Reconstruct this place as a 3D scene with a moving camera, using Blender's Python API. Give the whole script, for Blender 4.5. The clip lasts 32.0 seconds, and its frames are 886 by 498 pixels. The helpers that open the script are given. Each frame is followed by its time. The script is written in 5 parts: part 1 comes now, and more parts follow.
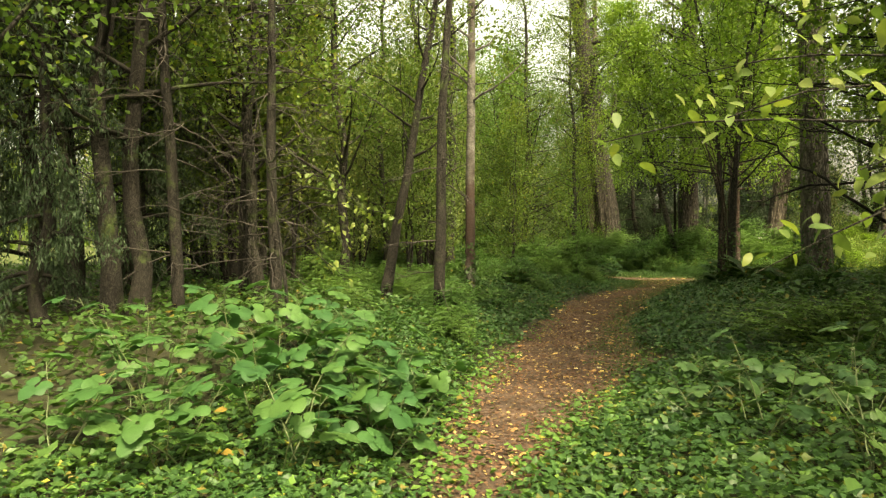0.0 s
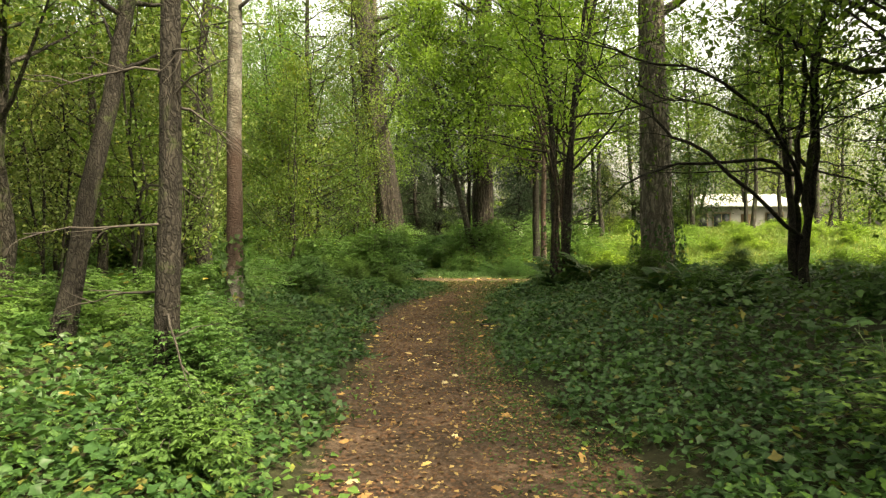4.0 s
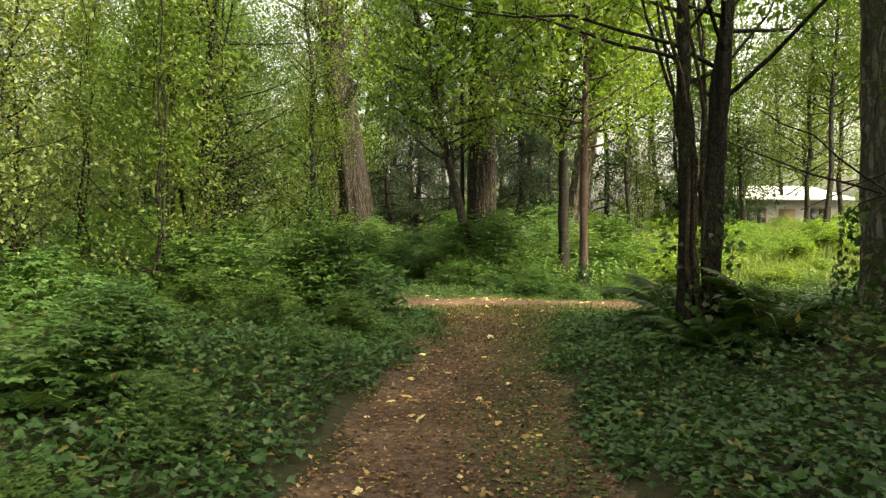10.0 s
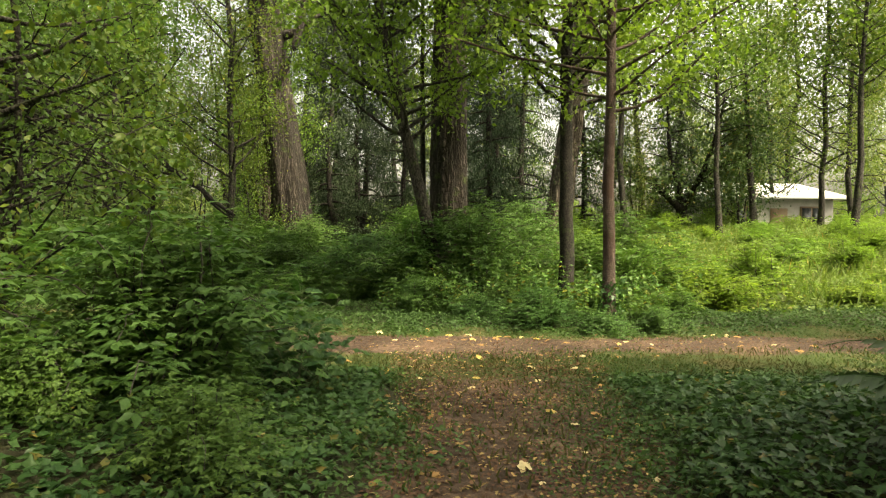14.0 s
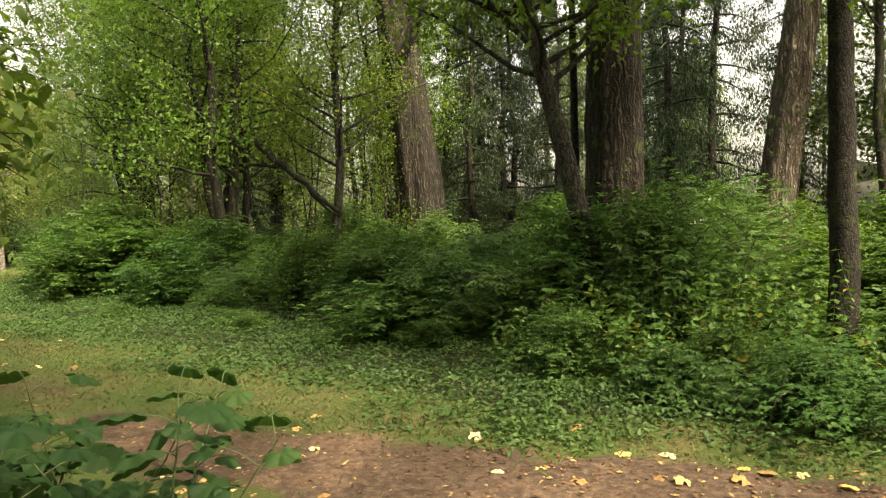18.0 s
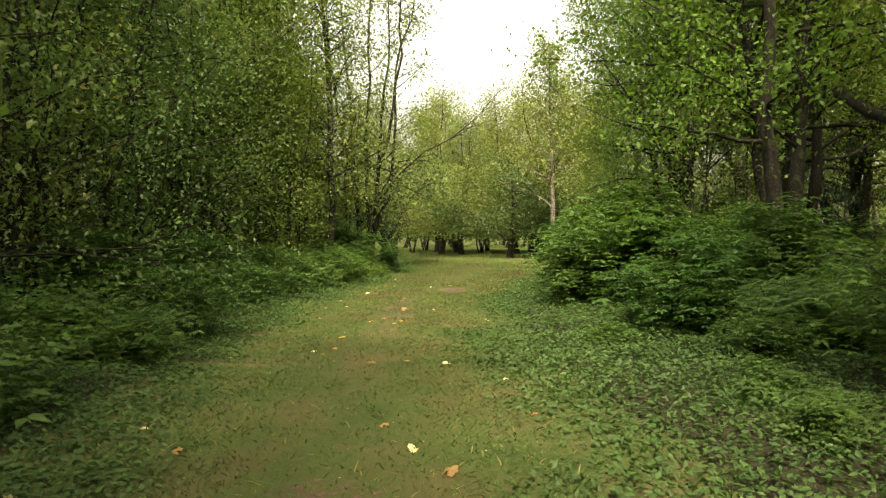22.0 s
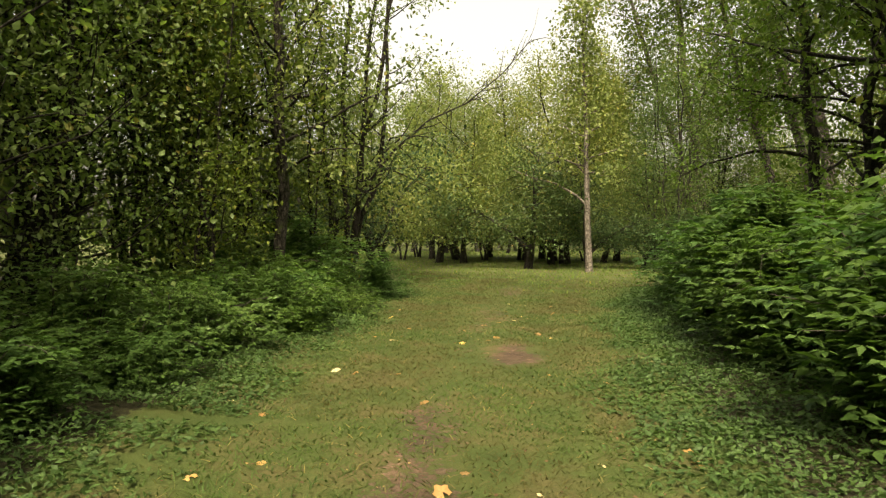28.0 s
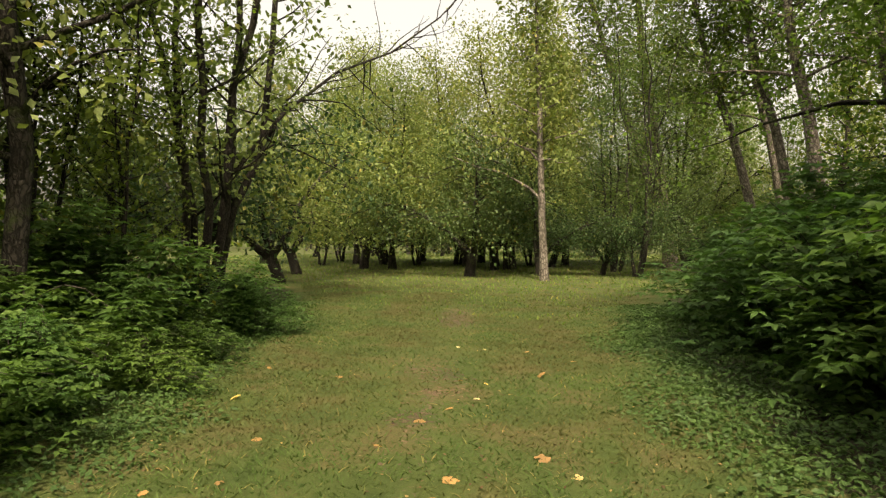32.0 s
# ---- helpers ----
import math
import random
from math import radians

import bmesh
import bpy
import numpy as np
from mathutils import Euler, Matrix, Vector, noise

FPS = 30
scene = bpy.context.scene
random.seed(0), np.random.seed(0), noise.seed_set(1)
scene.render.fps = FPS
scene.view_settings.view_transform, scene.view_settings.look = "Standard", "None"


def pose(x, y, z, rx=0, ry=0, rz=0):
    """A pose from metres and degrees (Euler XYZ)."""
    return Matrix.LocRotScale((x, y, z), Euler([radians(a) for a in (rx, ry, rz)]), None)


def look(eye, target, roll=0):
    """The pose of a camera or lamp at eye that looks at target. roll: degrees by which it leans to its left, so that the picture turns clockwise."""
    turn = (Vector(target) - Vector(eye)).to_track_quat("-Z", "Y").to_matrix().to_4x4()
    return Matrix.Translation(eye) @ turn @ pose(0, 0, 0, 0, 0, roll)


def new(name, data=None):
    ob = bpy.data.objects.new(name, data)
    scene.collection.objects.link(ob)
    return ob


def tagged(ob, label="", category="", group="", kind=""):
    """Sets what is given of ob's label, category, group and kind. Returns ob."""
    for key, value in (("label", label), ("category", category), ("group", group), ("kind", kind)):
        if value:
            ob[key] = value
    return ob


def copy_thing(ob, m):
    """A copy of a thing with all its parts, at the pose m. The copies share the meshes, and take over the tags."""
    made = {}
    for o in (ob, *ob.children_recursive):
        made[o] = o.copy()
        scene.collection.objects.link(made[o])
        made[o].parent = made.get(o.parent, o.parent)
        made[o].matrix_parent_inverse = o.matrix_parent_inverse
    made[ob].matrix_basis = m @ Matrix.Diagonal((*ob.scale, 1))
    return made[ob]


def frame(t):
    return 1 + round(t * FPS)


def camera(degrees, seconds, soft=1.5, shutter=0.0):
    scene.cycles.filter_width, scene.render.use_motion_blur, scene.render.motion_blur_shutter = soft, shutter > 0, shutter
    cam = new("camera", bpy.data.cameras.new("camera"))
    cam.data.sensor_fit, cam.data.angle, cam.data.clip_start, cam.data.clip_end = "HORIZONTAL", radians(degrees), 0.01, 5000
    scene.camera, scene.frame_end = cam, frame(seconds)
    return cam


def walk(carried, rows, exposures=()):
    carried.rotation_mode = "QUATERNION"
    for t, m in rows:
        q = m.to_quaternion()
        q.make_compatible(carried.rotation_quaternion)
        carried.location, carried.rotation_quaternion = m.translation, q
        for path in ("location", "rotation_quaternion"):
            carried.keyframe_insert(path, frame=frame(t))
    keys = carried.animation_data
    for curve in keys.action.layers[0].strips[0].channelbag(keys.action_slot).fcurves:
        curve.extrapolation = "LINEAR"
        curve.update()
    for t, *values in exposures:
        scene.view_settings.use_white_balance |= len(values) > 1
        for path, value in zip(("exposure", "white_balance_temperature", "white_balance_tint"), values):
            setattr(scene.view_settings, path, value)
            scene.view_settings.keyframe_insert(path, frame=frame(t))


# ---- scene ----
SOFT = 1.3
cam = camera(67.59, 32.0, soft=SOFT)

# seconds, eye, (turn to the left of north, tilt up, lean)
PATH = [
    (0.0, (-0.878, -0.173, 1.554), (21.55, -0.74, -0.43)),
    (0.5, (-1.163, 0.390, 1.541), (20.99, -0.79, -0.30)),
    (1.0, (-1.438, 0.966, 1.539), (18.68, -0.70, -0.44)),
    (1.5, (-1.667, 1.487, 1.528), (17.72, -0.69, -0.30)),
    (2.0, (-1.932, 2.066, 1.505), (12.88, -0.92, -0.17)),
    (2.5, (-2.137, 2.708, 1.510), (10.99, -0.67, -0.50)),
    (3.0, (-2.304, 3.318, 1.450), (7.71, -0.94, -0.47)),
    (3.5, (-2.425, 3.927, 1.436), (3.91, -1.06, -0.46)),
    (4.0, (-2.541, 4.568, 1.461), (1.67, -1.12, -0.34)),
    (4.5, (-2.613, 5.252, 1.498), (1.36, -1.11, -0.21)),
    (5.0, (-2.658, 5.951, 1.533), (1.97, -1.07, -0.10)),
    (5.5, (-2.693, 6.638, 1.549), (2.47, -1.05, -0.06)),
    (6.0, (-2.725, 7.285, 1.524), (2.51, -1.15, -0.08)),
    (6.5, (-2.764, 7.980, 1.474), (2.70, -1.41, -0.09)),
    (7.0, (-2.812, 8.681, 1.455), (2.71, -1.38, 0.02)),
    (7.5, (-2.902, 9.345, 1.470), (2.54, -1.20, 0.15)),
    (8.0, (-3.000, 10.008, 1.488), (2.14, -1.26, 0.04)),
    (8.5, (-3.061, 10.647, 1.496), (2.28, -1.02, 0.04)),
    (9.0, (-3.125, 11.279, 1.476), (2.00, -1.34, -0.07)),
    (9.5, (-3.170, 11.921, 1.460), (1.22, -1.33, -0.18)),
    (10.0, (-3.179, 12.574, 1.464), (-0.84, -1.39, 0.05)),
    (10.5, (-3.235, 13.249, 1.486), (-4.68, -1.28, -0.07)),
    (11.0, (-3.269, 13.895, 1.491), (-5.12, -1.31, 0.00)),
    (11.5, (-3.323, 14.557, 1.475), (-5.80, -1.37, 0.09)),
    (12.0, (-3.361, 15.236, 1.453), (-6.30, -1.41, 0.18)),
    (12.5, (-3.430, 15.889, 1.429), (-6.24, -1.38, 0.27)),
    (13.0, (-3.418, 16.545, 1.433), (-6.10, -1.57, 0.17)),
    (13.5, (-3.356, 17.128, 1.456), (-5.74, -1.29, 0.12)),
    (14.0, (-3.291, 17.702, 1.487), (-5.37, -1.23, 0.04)),
    (14.5, (-3.152, 18.271, 1.514), (-4.34, -1.21, -0.09)),
    (15.0, (-3.035, 18.858, 1.515), (-4.30, -1.32, -0.27)),
    (15.5, (-2.938, 19.469, 1.503), (-4.52, -1.45, -0.50)),
    (16.0, (-2.863, 20.109, 1.490), (-4.25, -1.53, -0.76)),
    (16.5, (-2.810, 20.782, 1.484), (-2.74, -1.49, -0.97)),
    (17.0, (-2.779, 21.493, 1.498), (0.75, -1.28, -0.97)),
    (17.5, (-2.777, 22.203, 1.499), (4.09, -1.35, -0.93)),
    (18.0, (-2.794, 22.889, 1.500), (8.59, -1.26, -1.12)),
    (18.5, (-2.796, 23.499, 1.500), (14.87, -1.23, -0.76)),
    (19.0, (-2.862, 24.140, 1.536), (20.83, -1.15, -0.68)),
    (19.5, (-2.993, 24.735, 1.580), (28.59, -1.13, -0.55)),
    (20.0, (-3.314, 25.352, 1.585), (33.77, -1.41, -0.43)),
    (20.5, (-3.652, 25.937, 1.559), (40.14, -1.26, -0.43)),
    (21.0, (-4.069, 26.487, 1.487), (44.55, -1.34, -0.08)),
    (21.5, (-4.620, 27.028, 1.451), (48.04, -1.34, 0.00)),
    (22.0, (-5.131, 27.560, 1.432), (53.90, -1.21, 0.13)),
    (22.5, (-5.708, 28.065, 1.415), (54.23, -1.38, 0.29)),
    (23.0, (-6.320, 28.482, 1.436), (54.53, -1.10, 0.44)),
    (23.5, (-7.016, 28.811, 1.452), (54.91, -1.16, 0.57)),
    (24.0, (-7.681, 29.175, 1.466), (55.21, -1.06, 0.54)),
    (24.5, (-8.328, 29.456, 1.454), (55.28, -1.11, 0.64)),
    (25.0, (-8.954, 29.760, 1.467), (55.45, -1.03, 0.52)),
    (25.5, (-9.568, 30.086, 1.485), (55.58, -0.87, 0.34)),
    (26.0, (-10.177, 30.438, 1.498), (55.51, -0.75, 0.24)),
    (26.5, (-10.791, 30.816, 1.499), (55.09, -0.80, 0.28)),
    (27.0, (-11.418, 31.222, 1.479), (54.17, -1.21, 0.53)),
    (27.5, (-12.117, 31.694, 1.498), (53.03, -0.90, 0.32)),
    (28.0, (-12.733, 32.076, 1.489), (52.57, -0.93, 0.32)),
    (28.5, (-13.361, 32.526, 1.498), (51.28, -0.99, 0.17)),
    (29.0, (-13.969, 32.977, 1.514), (51.06, -0.76, 0.19)),
    (29.5, (-14.574, 33.442, 1.526), (50.71, -0.83, 0.21)),
    (30.0, (-15.126, 33.926, 1.526), (50.40, -0.75, 0.14)),
    (30.5, (-15.655, 34.379, 1.513), (50.05, -0.92, 0.13)),
    (31.0, (-16.173, 34.870, 1.508), (48.96, -0.85, 0.07)),
    (31.5, (-16.657, 35.372, 1.499), (48.61, -0.90, 0.15)),
    (32.0, (-17.186, 35.910, 1.500), (46.67, -0.78, 0.16)),
]

walk(cam, [(t, pose(*e, 90 + tilt, 0, turn) @ pose(0, 0, 0, 0, 0, lean)) for t, e, (turn, tilt, lean) in PATH],
     exposures=[(0, 1.85, 9200, 0), (3, 2.05, 8700, 3), (6, 2.15, 8300, 4), (9, 2.1, 8100, 5), (14, 1.95, 8200, 5), (17, 1.92, 8300, 9), (20, 1.75, 8600, 6), (26, 1.42, 8600, 8), (32, 1.2, 8500, 12)])

# ---- light: hazy sun from the south-east, bright pale sky ----
SUN_TURN, SUN_UP = 130, 50          # degrees east of north that the sun stands at, degrees above the horizon
world = bpy.data.worlds.new("world")
scene.world = world
world.use_nodes = True
wn = world.node_tree.nodes
sky = wn.new("ShaderNodeTexSky")
sky.sky_type = "NISHITA"
sky.sun_disc = False
sky.sun_elevation, sky.sun_rotation = radians(SUN_UP), radians(SUN_TURN)
sky.air_density, sky.dust_density, sky.ozone_density = 1.4, 7.0, 0.3
wn["Background"].inputs[1].default_value = 0.15
haze = wn.new("ShaderNodeHueSaturation")
haze.inputs["Saturation"].default_value = 0.4
world.node_tree.links.new(sky.outputs[0], haze.inputs["Color"])
world.node_tree.links.new(haze.outputs[0], wn["Background"].inputs[0])
sun = new("sun", bpy.data.lights.new("sun", "SUN"))
sun.data.energy, sun.data.angle, sun.data.color = 3.0, radians(3.0), (1.0, 0.93, 0.82)
sa, se = radians(SUN_TURN), radians(SUN_UP)
sun.matrix_world = look((math.sin(sa) * math.cos(se) * 60, math.cos(sa) * math.cos(se) * 60, math.sin(se) * 60), (0, 0, 0))


# ---- materials ----
def nodes_of(name):
    m = bpy.data.materials.new(name)
    m.use_nodes = True
    t = m.node_tree
    return m, t.nodes, t.links, t.nodes["Principled BSDF"]


def ramp(nd, stops):
    r = nd.new("ShaderNodeValToRGB")
    e = r.color_ramp.elements
    while len(e) < len(stops):
        e.new(0.5)
    for k, (p, c) in enumerate(stops):
        e[k].position, e[k].color = p, (*c, 1)
    return r


def noise_node(nd, lk, vec, scale, detail=4, rough=0.55):
    n = nd.new("ShaderNodeTexNoise")
    n.inputs["Scale"].default_value, n.inputs["Detail"].default_value, n.inputs["Roughness"].default_value = scale, detail, rough
    lk.new(vec, n.inputs["Vector"])
    return n


def mix_rgb(nd, lk, fac, a, b, kind="MIX"):
    m = nd.new("ShaderNodeMix")
    m.data_type, m.blend_type = "RGBA", kind
    for sock, v in ((0, fac), (6, a), (7, b)):
        if hasattr(v, "links"):
            lk.new(v, m.inputs[sock])
        elif sock == 0:
            m.inputs[0].default_value = v
        else:
            m.inputs[sock].default_value = (*v, 1)
    return m.outputs[2]


def leaf_material(name, dark, mid, light, odd=None, odd_share=0.03, through_light=0.35, gloss=0.5, patch=None, by_object=False):
    """Leaf: each leaf its own green, patches of the plant yellower or bluer, light shining through."""
    m, nd, lk, bsdf = nodes_of(name)
    geo, obj, tex = nd.new("ShaderNodeNewGeometry"), nd.new("ShaderNodeObjectInfo"), nd.new("ShaderNodeTexCoord")
    dark, light = [tuple(0.4 * e + 0.6 * q for e, q in zip(end, mid)) for end in (dark, light)]
    dark, mid, light = [tuple(w * q for w, q in zip((1.3, 1.2, 1.55), col)) for col in (dark, mid, light)]
    stops = [(0.0, dark), (0.5, mid), (0.93 - odd_share if odd else 1.0, light)]
    if odd:
        stops += [(1.0 - odd_share, odd)]
    r = ramp(nd, stops)
    lk.new(obj.outputs["Random"] if by_object else geo.outputs["Random Per Island"], r.inputs[0])
    n = noise_node(nd, lk, tex.outputs["Object"], 0.9, 3)
    tone = ramp(nd, [(0.3, (0.72, 0.78, 0.7)), (0.7, (1.2, 1.15, 1.0))])
    lk.new(n.outputs["Fac"], tone.inputs[0])
    c = mix_rgb(nd, lk, 1.0, r.outputs[0], tone.outputs[0], "MULTIPLY")
    tint = ramp(nd, [(0.0, (0.85, 0.95, 0.9)), (1.0, (1.18, 1.08, 0.85))])
    lk.new(obj.outputs["Random"], tint.inputs[0])
    c = mix_rgb(nd, lk, 1.0, c, tint.outputs[0], "MULTIPLY")
    if patch:
        big = noise_node(nd, lk, tex.outputs["Object"], 0.55, 4, 0.62)
        pr = ramp(nd, [(0.44, (0, 0, 0)), (0.6, (0.9, 0.9, 0.9))])
        lk.new(big.outputs["Fac"], pr.inputs[0])
        c = mix_rgb(nd, lk, pr.outputs[0], c, patch)
    fine = noise_node(nd, lk, tex.outputs["Object"], 55, 2)
    vein = ramp(nd, [(0.3, (0.85, 0.85, 0.85)), (0.7, (1.12, 1.12, 1.12))])
    lk.new(fine.outputs["Fac"], vein.inputs[0])
    c = mix_rgb(nd, lk, 1.0, c, vein.outputs[0], "MULTIPLY")
    lk.new(c, bsdf.inputs["Base Color"])
    bsdf.inputs["Roughness"].default_value = gloss
    bsdf.inputs["Specular IOR Level"].default_value = 0.25
    tr, mx = nd.new("ShaderNodeBsdfTranslucent"), nd.new("ShaderNodeMixShader")
    warm = mix_rgb(nd, lk, 1.0, c, (1.05, 1.15, 0.65), "MULTIPLY")
    lk.new(warm, tr.inputs[0])
    mx.inputs[0].default_value = through_light
    lk.new(bsdf.outputs[0], mx.inputs[1])
    lk.new(tr.outputs[0], mx.inputs[2])
    lk.new(mx.outputs[0], nd["Material Output"].inputs[0])
    return m


def bark_material(name, dark, light, scale=6.0, stretch=0.18, moss=0.0, bump=0.6, patch=None, cracks=0.85, furrow=0.2, deep=0.02):
    m, nd, lk, bsdf = nodes_of(name)
    tex, mp = nd.new("ShaderNodeTexCoord"), nd.new("ShaderNodeMapping")
    mp.inputs["Scale"].default_value = (1, 1, stretch)
    warp = noise_node(nd, lk, tex.outputs["Object"], 5.0, 3, 0.6)
    bent = nd.new("ShaderNodeVectorMath")
    bent.operation = "MULTIPLY_ADD"
    lk.new(warp.outputs["Color"], bent.inputs[0])
    bent.inputs[1].default_value = (0.16, 0.16, 0.3)
    lk.new(tex.outputs["Object"], bent.inputs[2])
    lk.new(bent.outputs[0], mp.inputs[0])
    n1 = noise_node(nd, lk, mp.outputs[0], scale, 8, 0.65)
    n2 = noise_node(nd, lk, mp.outputs[0], scale * 6, 4, 0.6)
    v = nd.new("ShaderNodeTexVoronoi")
    v.feature = "DISTANCE_TO_EDGE"
    v.inputs["Scale"].default_value = scale * 2.2
    lk.new(mp.outputs[0], v.inputs["Vector"])
    mid = tuple((a + b) / 2 for a, b in zip(dark, light))
    r = ramp(nd, [(0.3, dark), (0.5, mid), (0.72, light)])
    lk.new(n1.outputs["Fac"], r.inputs[0])
    crack = ramp(nd, [(0.0, (0.16, 0.15, 0.14)), (furrow * 0.4, (0.35, 0.34, 0.33)), (furrow, (1, 1, 1))])
    lk.new(v.outputs["Distance"], crack.inputs[0])
    c = mix_rgb(nd, lk, cracks, r.outputs[0], crack.outputs[0], "MULTIPLY")
    if patch:
        big = noise_node(nd, lk, tex.outputs["Object"], 1.6, 3)
        pr = ramp(nd, [(0.48, (0, 0, 0)), (0.6, (1, 1, 1))])
        lk.new(big.outputs["Fac"], pr.inputs[0])
        c = mix_rgb(nd, lk, pr.outputs[0], c, patch)
    if moss:
        big = noise_node(nd, lk, tex.outputs["Object"], 2.3, 6, 0.7)
        pr = ramp(nd, [(0.62 - moss * 0.25, (0, 0, 0)), (0.72 - moss * 0.2, (0.8, 0.8, 0.8))])
        lk.new(big.outputs["Fac"], pr.inputs[0])
        c = mix_rgb(nd, lk, pr.outputs[0], c, (0.05, 0.075, 0.02))
    lk.new(c, bsdf.inputs["Base Color"])
    bsdf.inputs["Roughness"].default_value = 0.9
    bsdf.inputs["Specular IOR Level"].default_value = 0.2
    h = nd.new("ShaderNodeMath")
    h.operation = "MULTIPLY_ADD"
    lk.new(n2.outputs["Fac"], h.inputs[0])
    h.inputs[1].default_value = 0.4
    lk.new(crack.outputs[0], h.inputs[2])
    b = nd.new("ShaderNodeBump")
    b.inputs["Strength"].default_value, b.inputs["Distance"].default_value = bump, deep
    lk.new(h.outputs[0], b.inputs["Height"])
    lk.new(b.outputs[0], bsdf.inputs["Normal"])
    return m


def plain_material(name, a, b, scale=20, rough=0.7, metal=0.0):
    m, nd, lk, bsdf = nodes_of(name)
    tex = nd.new("ShaderNodeTexCoord")
    n = noise_node(nd, lk, tex.outputs["Object"], scale, 6)
    n2 = noise_node(nd, lk, tex.outputs["Object"], scale * 0.1, 3)
    r = ramp(nd, [(0.3, a), (0.7, b)])
    lk.new(n.outputs["Fac"], r.inputs[0])
    s = ramp(nd, [(0.3, (0.8, 0.8, 0.8)), (0.7, (1.1, 1.1, 1.1))])
    lk.new(n2.outputs["Fac"], s.inputs[0])
    lk.new(mix_rgb(nd, lk, 1.0, r.outputs[0], s.outputs[0], "MULTIPLY"), bsdf.inputs["Base Color"])
    bsdf.inputs["Roughness"].default_value, bsdf.inputs["Metallic"].default_value = rough, metal
    bp = nd.new("ShaderNodeBump")
    bp.inputs["Strength"].default_value, bp.inputs["Distance"].default_value = 0.3, 0.005
    lk.new(n.outputs["Fac"], bp.inputs["Height"])
    lk.new(bp.outputs[0], bsdf.inputs["Normal"])
    return m


def ground_material():
    """Bare trodden earth where 'dirt' is 1, thin dry turf where 'turf' is 1, dark leaf mould elsewhere."""
    m, nd, lk, bsdf = nodes_of("ground_soil")
    tex = nd.new("ShaderNodeTexCoord")
    at_d, at_t = nd.new("ShaderNodeAttribute"), nd.new("ShaderNodeAttribute")
    at_d.attribute_name, at_t.attribute_name = "dirt", "turf"
    co = tex.outputs["Object"]
    n1, n2, n3 = noise_node(nd, lk, co, 1.3, 6, 0.6), noise_node(nd, lk, co, 14, 8, 0.7), noise_node(nd, lk, co, 90, 4, 0.6)
    earth = ramp(nd, [(0.25, (0.03, 0.02, 0.014)), (0.5, (0.076, 0.052, 0.037)), (0.75, (0.165, 0.117, 0.087))])
    lk.new(n2.outputs["Fac"], earth.inputs[0])
    pale = ramp(nd, [(0.35, (0.68, 0.68, 0.68)), (0.52, (1.0, 1.0, 1.0)), (0.68, (1.75, 1.68, 1.6))])
    lk.new(n1.outputs["Fac"], pale.inputs[0])
    earth_c = mix_rgb(nd, lk, 1.0, earth.outputs[0], pale.outputs[0], "MULTIPLY")
    mould = ramp(nd, [(0.3, (0.016, 0.015, 0.009)), (0.55, (0.034, 0.034, 0.017)), (0.75, (0.045, 0.06, 0.02))])
    lk.new(n2.outputs["Fac"], mould.inputs[0])
    turf = ramp(nd, [(0.3, (0.036, 0.06, 0.016)), (0.48, (0.056, 0.078, 0.022)), (0.62, (0.085, 0.08, 0.032)), (0.75, (0.06, 0.07, 0.024))])
    lk.new(n1.outputs["Fac"], turf.inputs[0])
    grain = ramp(nd, [(0.25, (0.6, 0.6, 0.6)), (0.75, (1.3, 1.3, 1.3))])
    lk.new(n3.outputs["Fac"], grain.inputs[0])

    def broken(at, node):
        s = nd.new("ShaderNodeMath")
        s.operation = "MULTIPLY_ADD"
        lk.new(node.outputs["Fac"], s.inputs[0])
        s.inputs[1].default_value = 1.0
        lk.new(at.outputs["Fac"], s.inputs[2])
        q = ramp(nd, [(0.85, (0, 0, 0)), (1.1 / 1.2, (1, 1, 1))])
        lk.new(s.outputs[0], q.inputs[0])
        return q.outputs[0]
    c = mix_rgb(nd, lk, broken(at_t, n2), mould.outputs[0], turf.outputs[0])
    c = mix_rgb(nd, lk, broken(at_d, n2), c, earth_c)
    c = mix_rgb(nd, lk, 1.0, c, grain.outputs[0], "MULTIPLY")
    lk.new(c, bsdf.inputs["Base Color"])
    bsdf.inputs["Roughness"].default_value = 0.95
    bsdf.inputs["Specular IOR Level"].default_value = 0.15
    h = nd.new("ShaderNodeMath")
    h.operation = "ADD"
    lk.new(n2.outputs["Fac"], h.inputs[0])
    lk.new(n3.outputs["Fac"], h.inputs[1])
    b = nd.new("ShaderNodeBump")
    b.inputs["Strength"].default_value, b.inputs["Distance"].default_value = 0.7, 0.02
    lk.new(h.outputs[0], b.inputs["Height"])
    lk.new(b.outputs[0], bsdf.inputs["Normal"])
    return m


M_GROUND = ground_material()
M_IVY = leaf_material("ivy_leaf", (0.0158, 0.0396, 0.0123), (0.0308, 0.0748, 0.0211), (0.066, 0.132, 0.0352), (0.2, 0.15, 0.05), 0.005, 0.34, 0.42)
M_EDGE = leaf_material("creeping_herb_leaf", (0.02, 0.046, 0.013), (0.039, 0.082, 0.023), (0.075, 0.135, 0.04), None, 0, 0.34, 0.55)
M_HERB = leaf_material("herb_leaf", (0.03, 0.075, 0.016), (0.06, 0.13, 0.026), (0.13, 0.22, 0.045), (0.25, 0.22, 0.05), 0.008, 0.3)
M_BRAMBLE = leaf_material("bramble_leaf", (0.03, 0.066, 0.018), (0.052, 0.112, 0.028), (0.095, 0.17, 0.045), None, 0, 0.45)
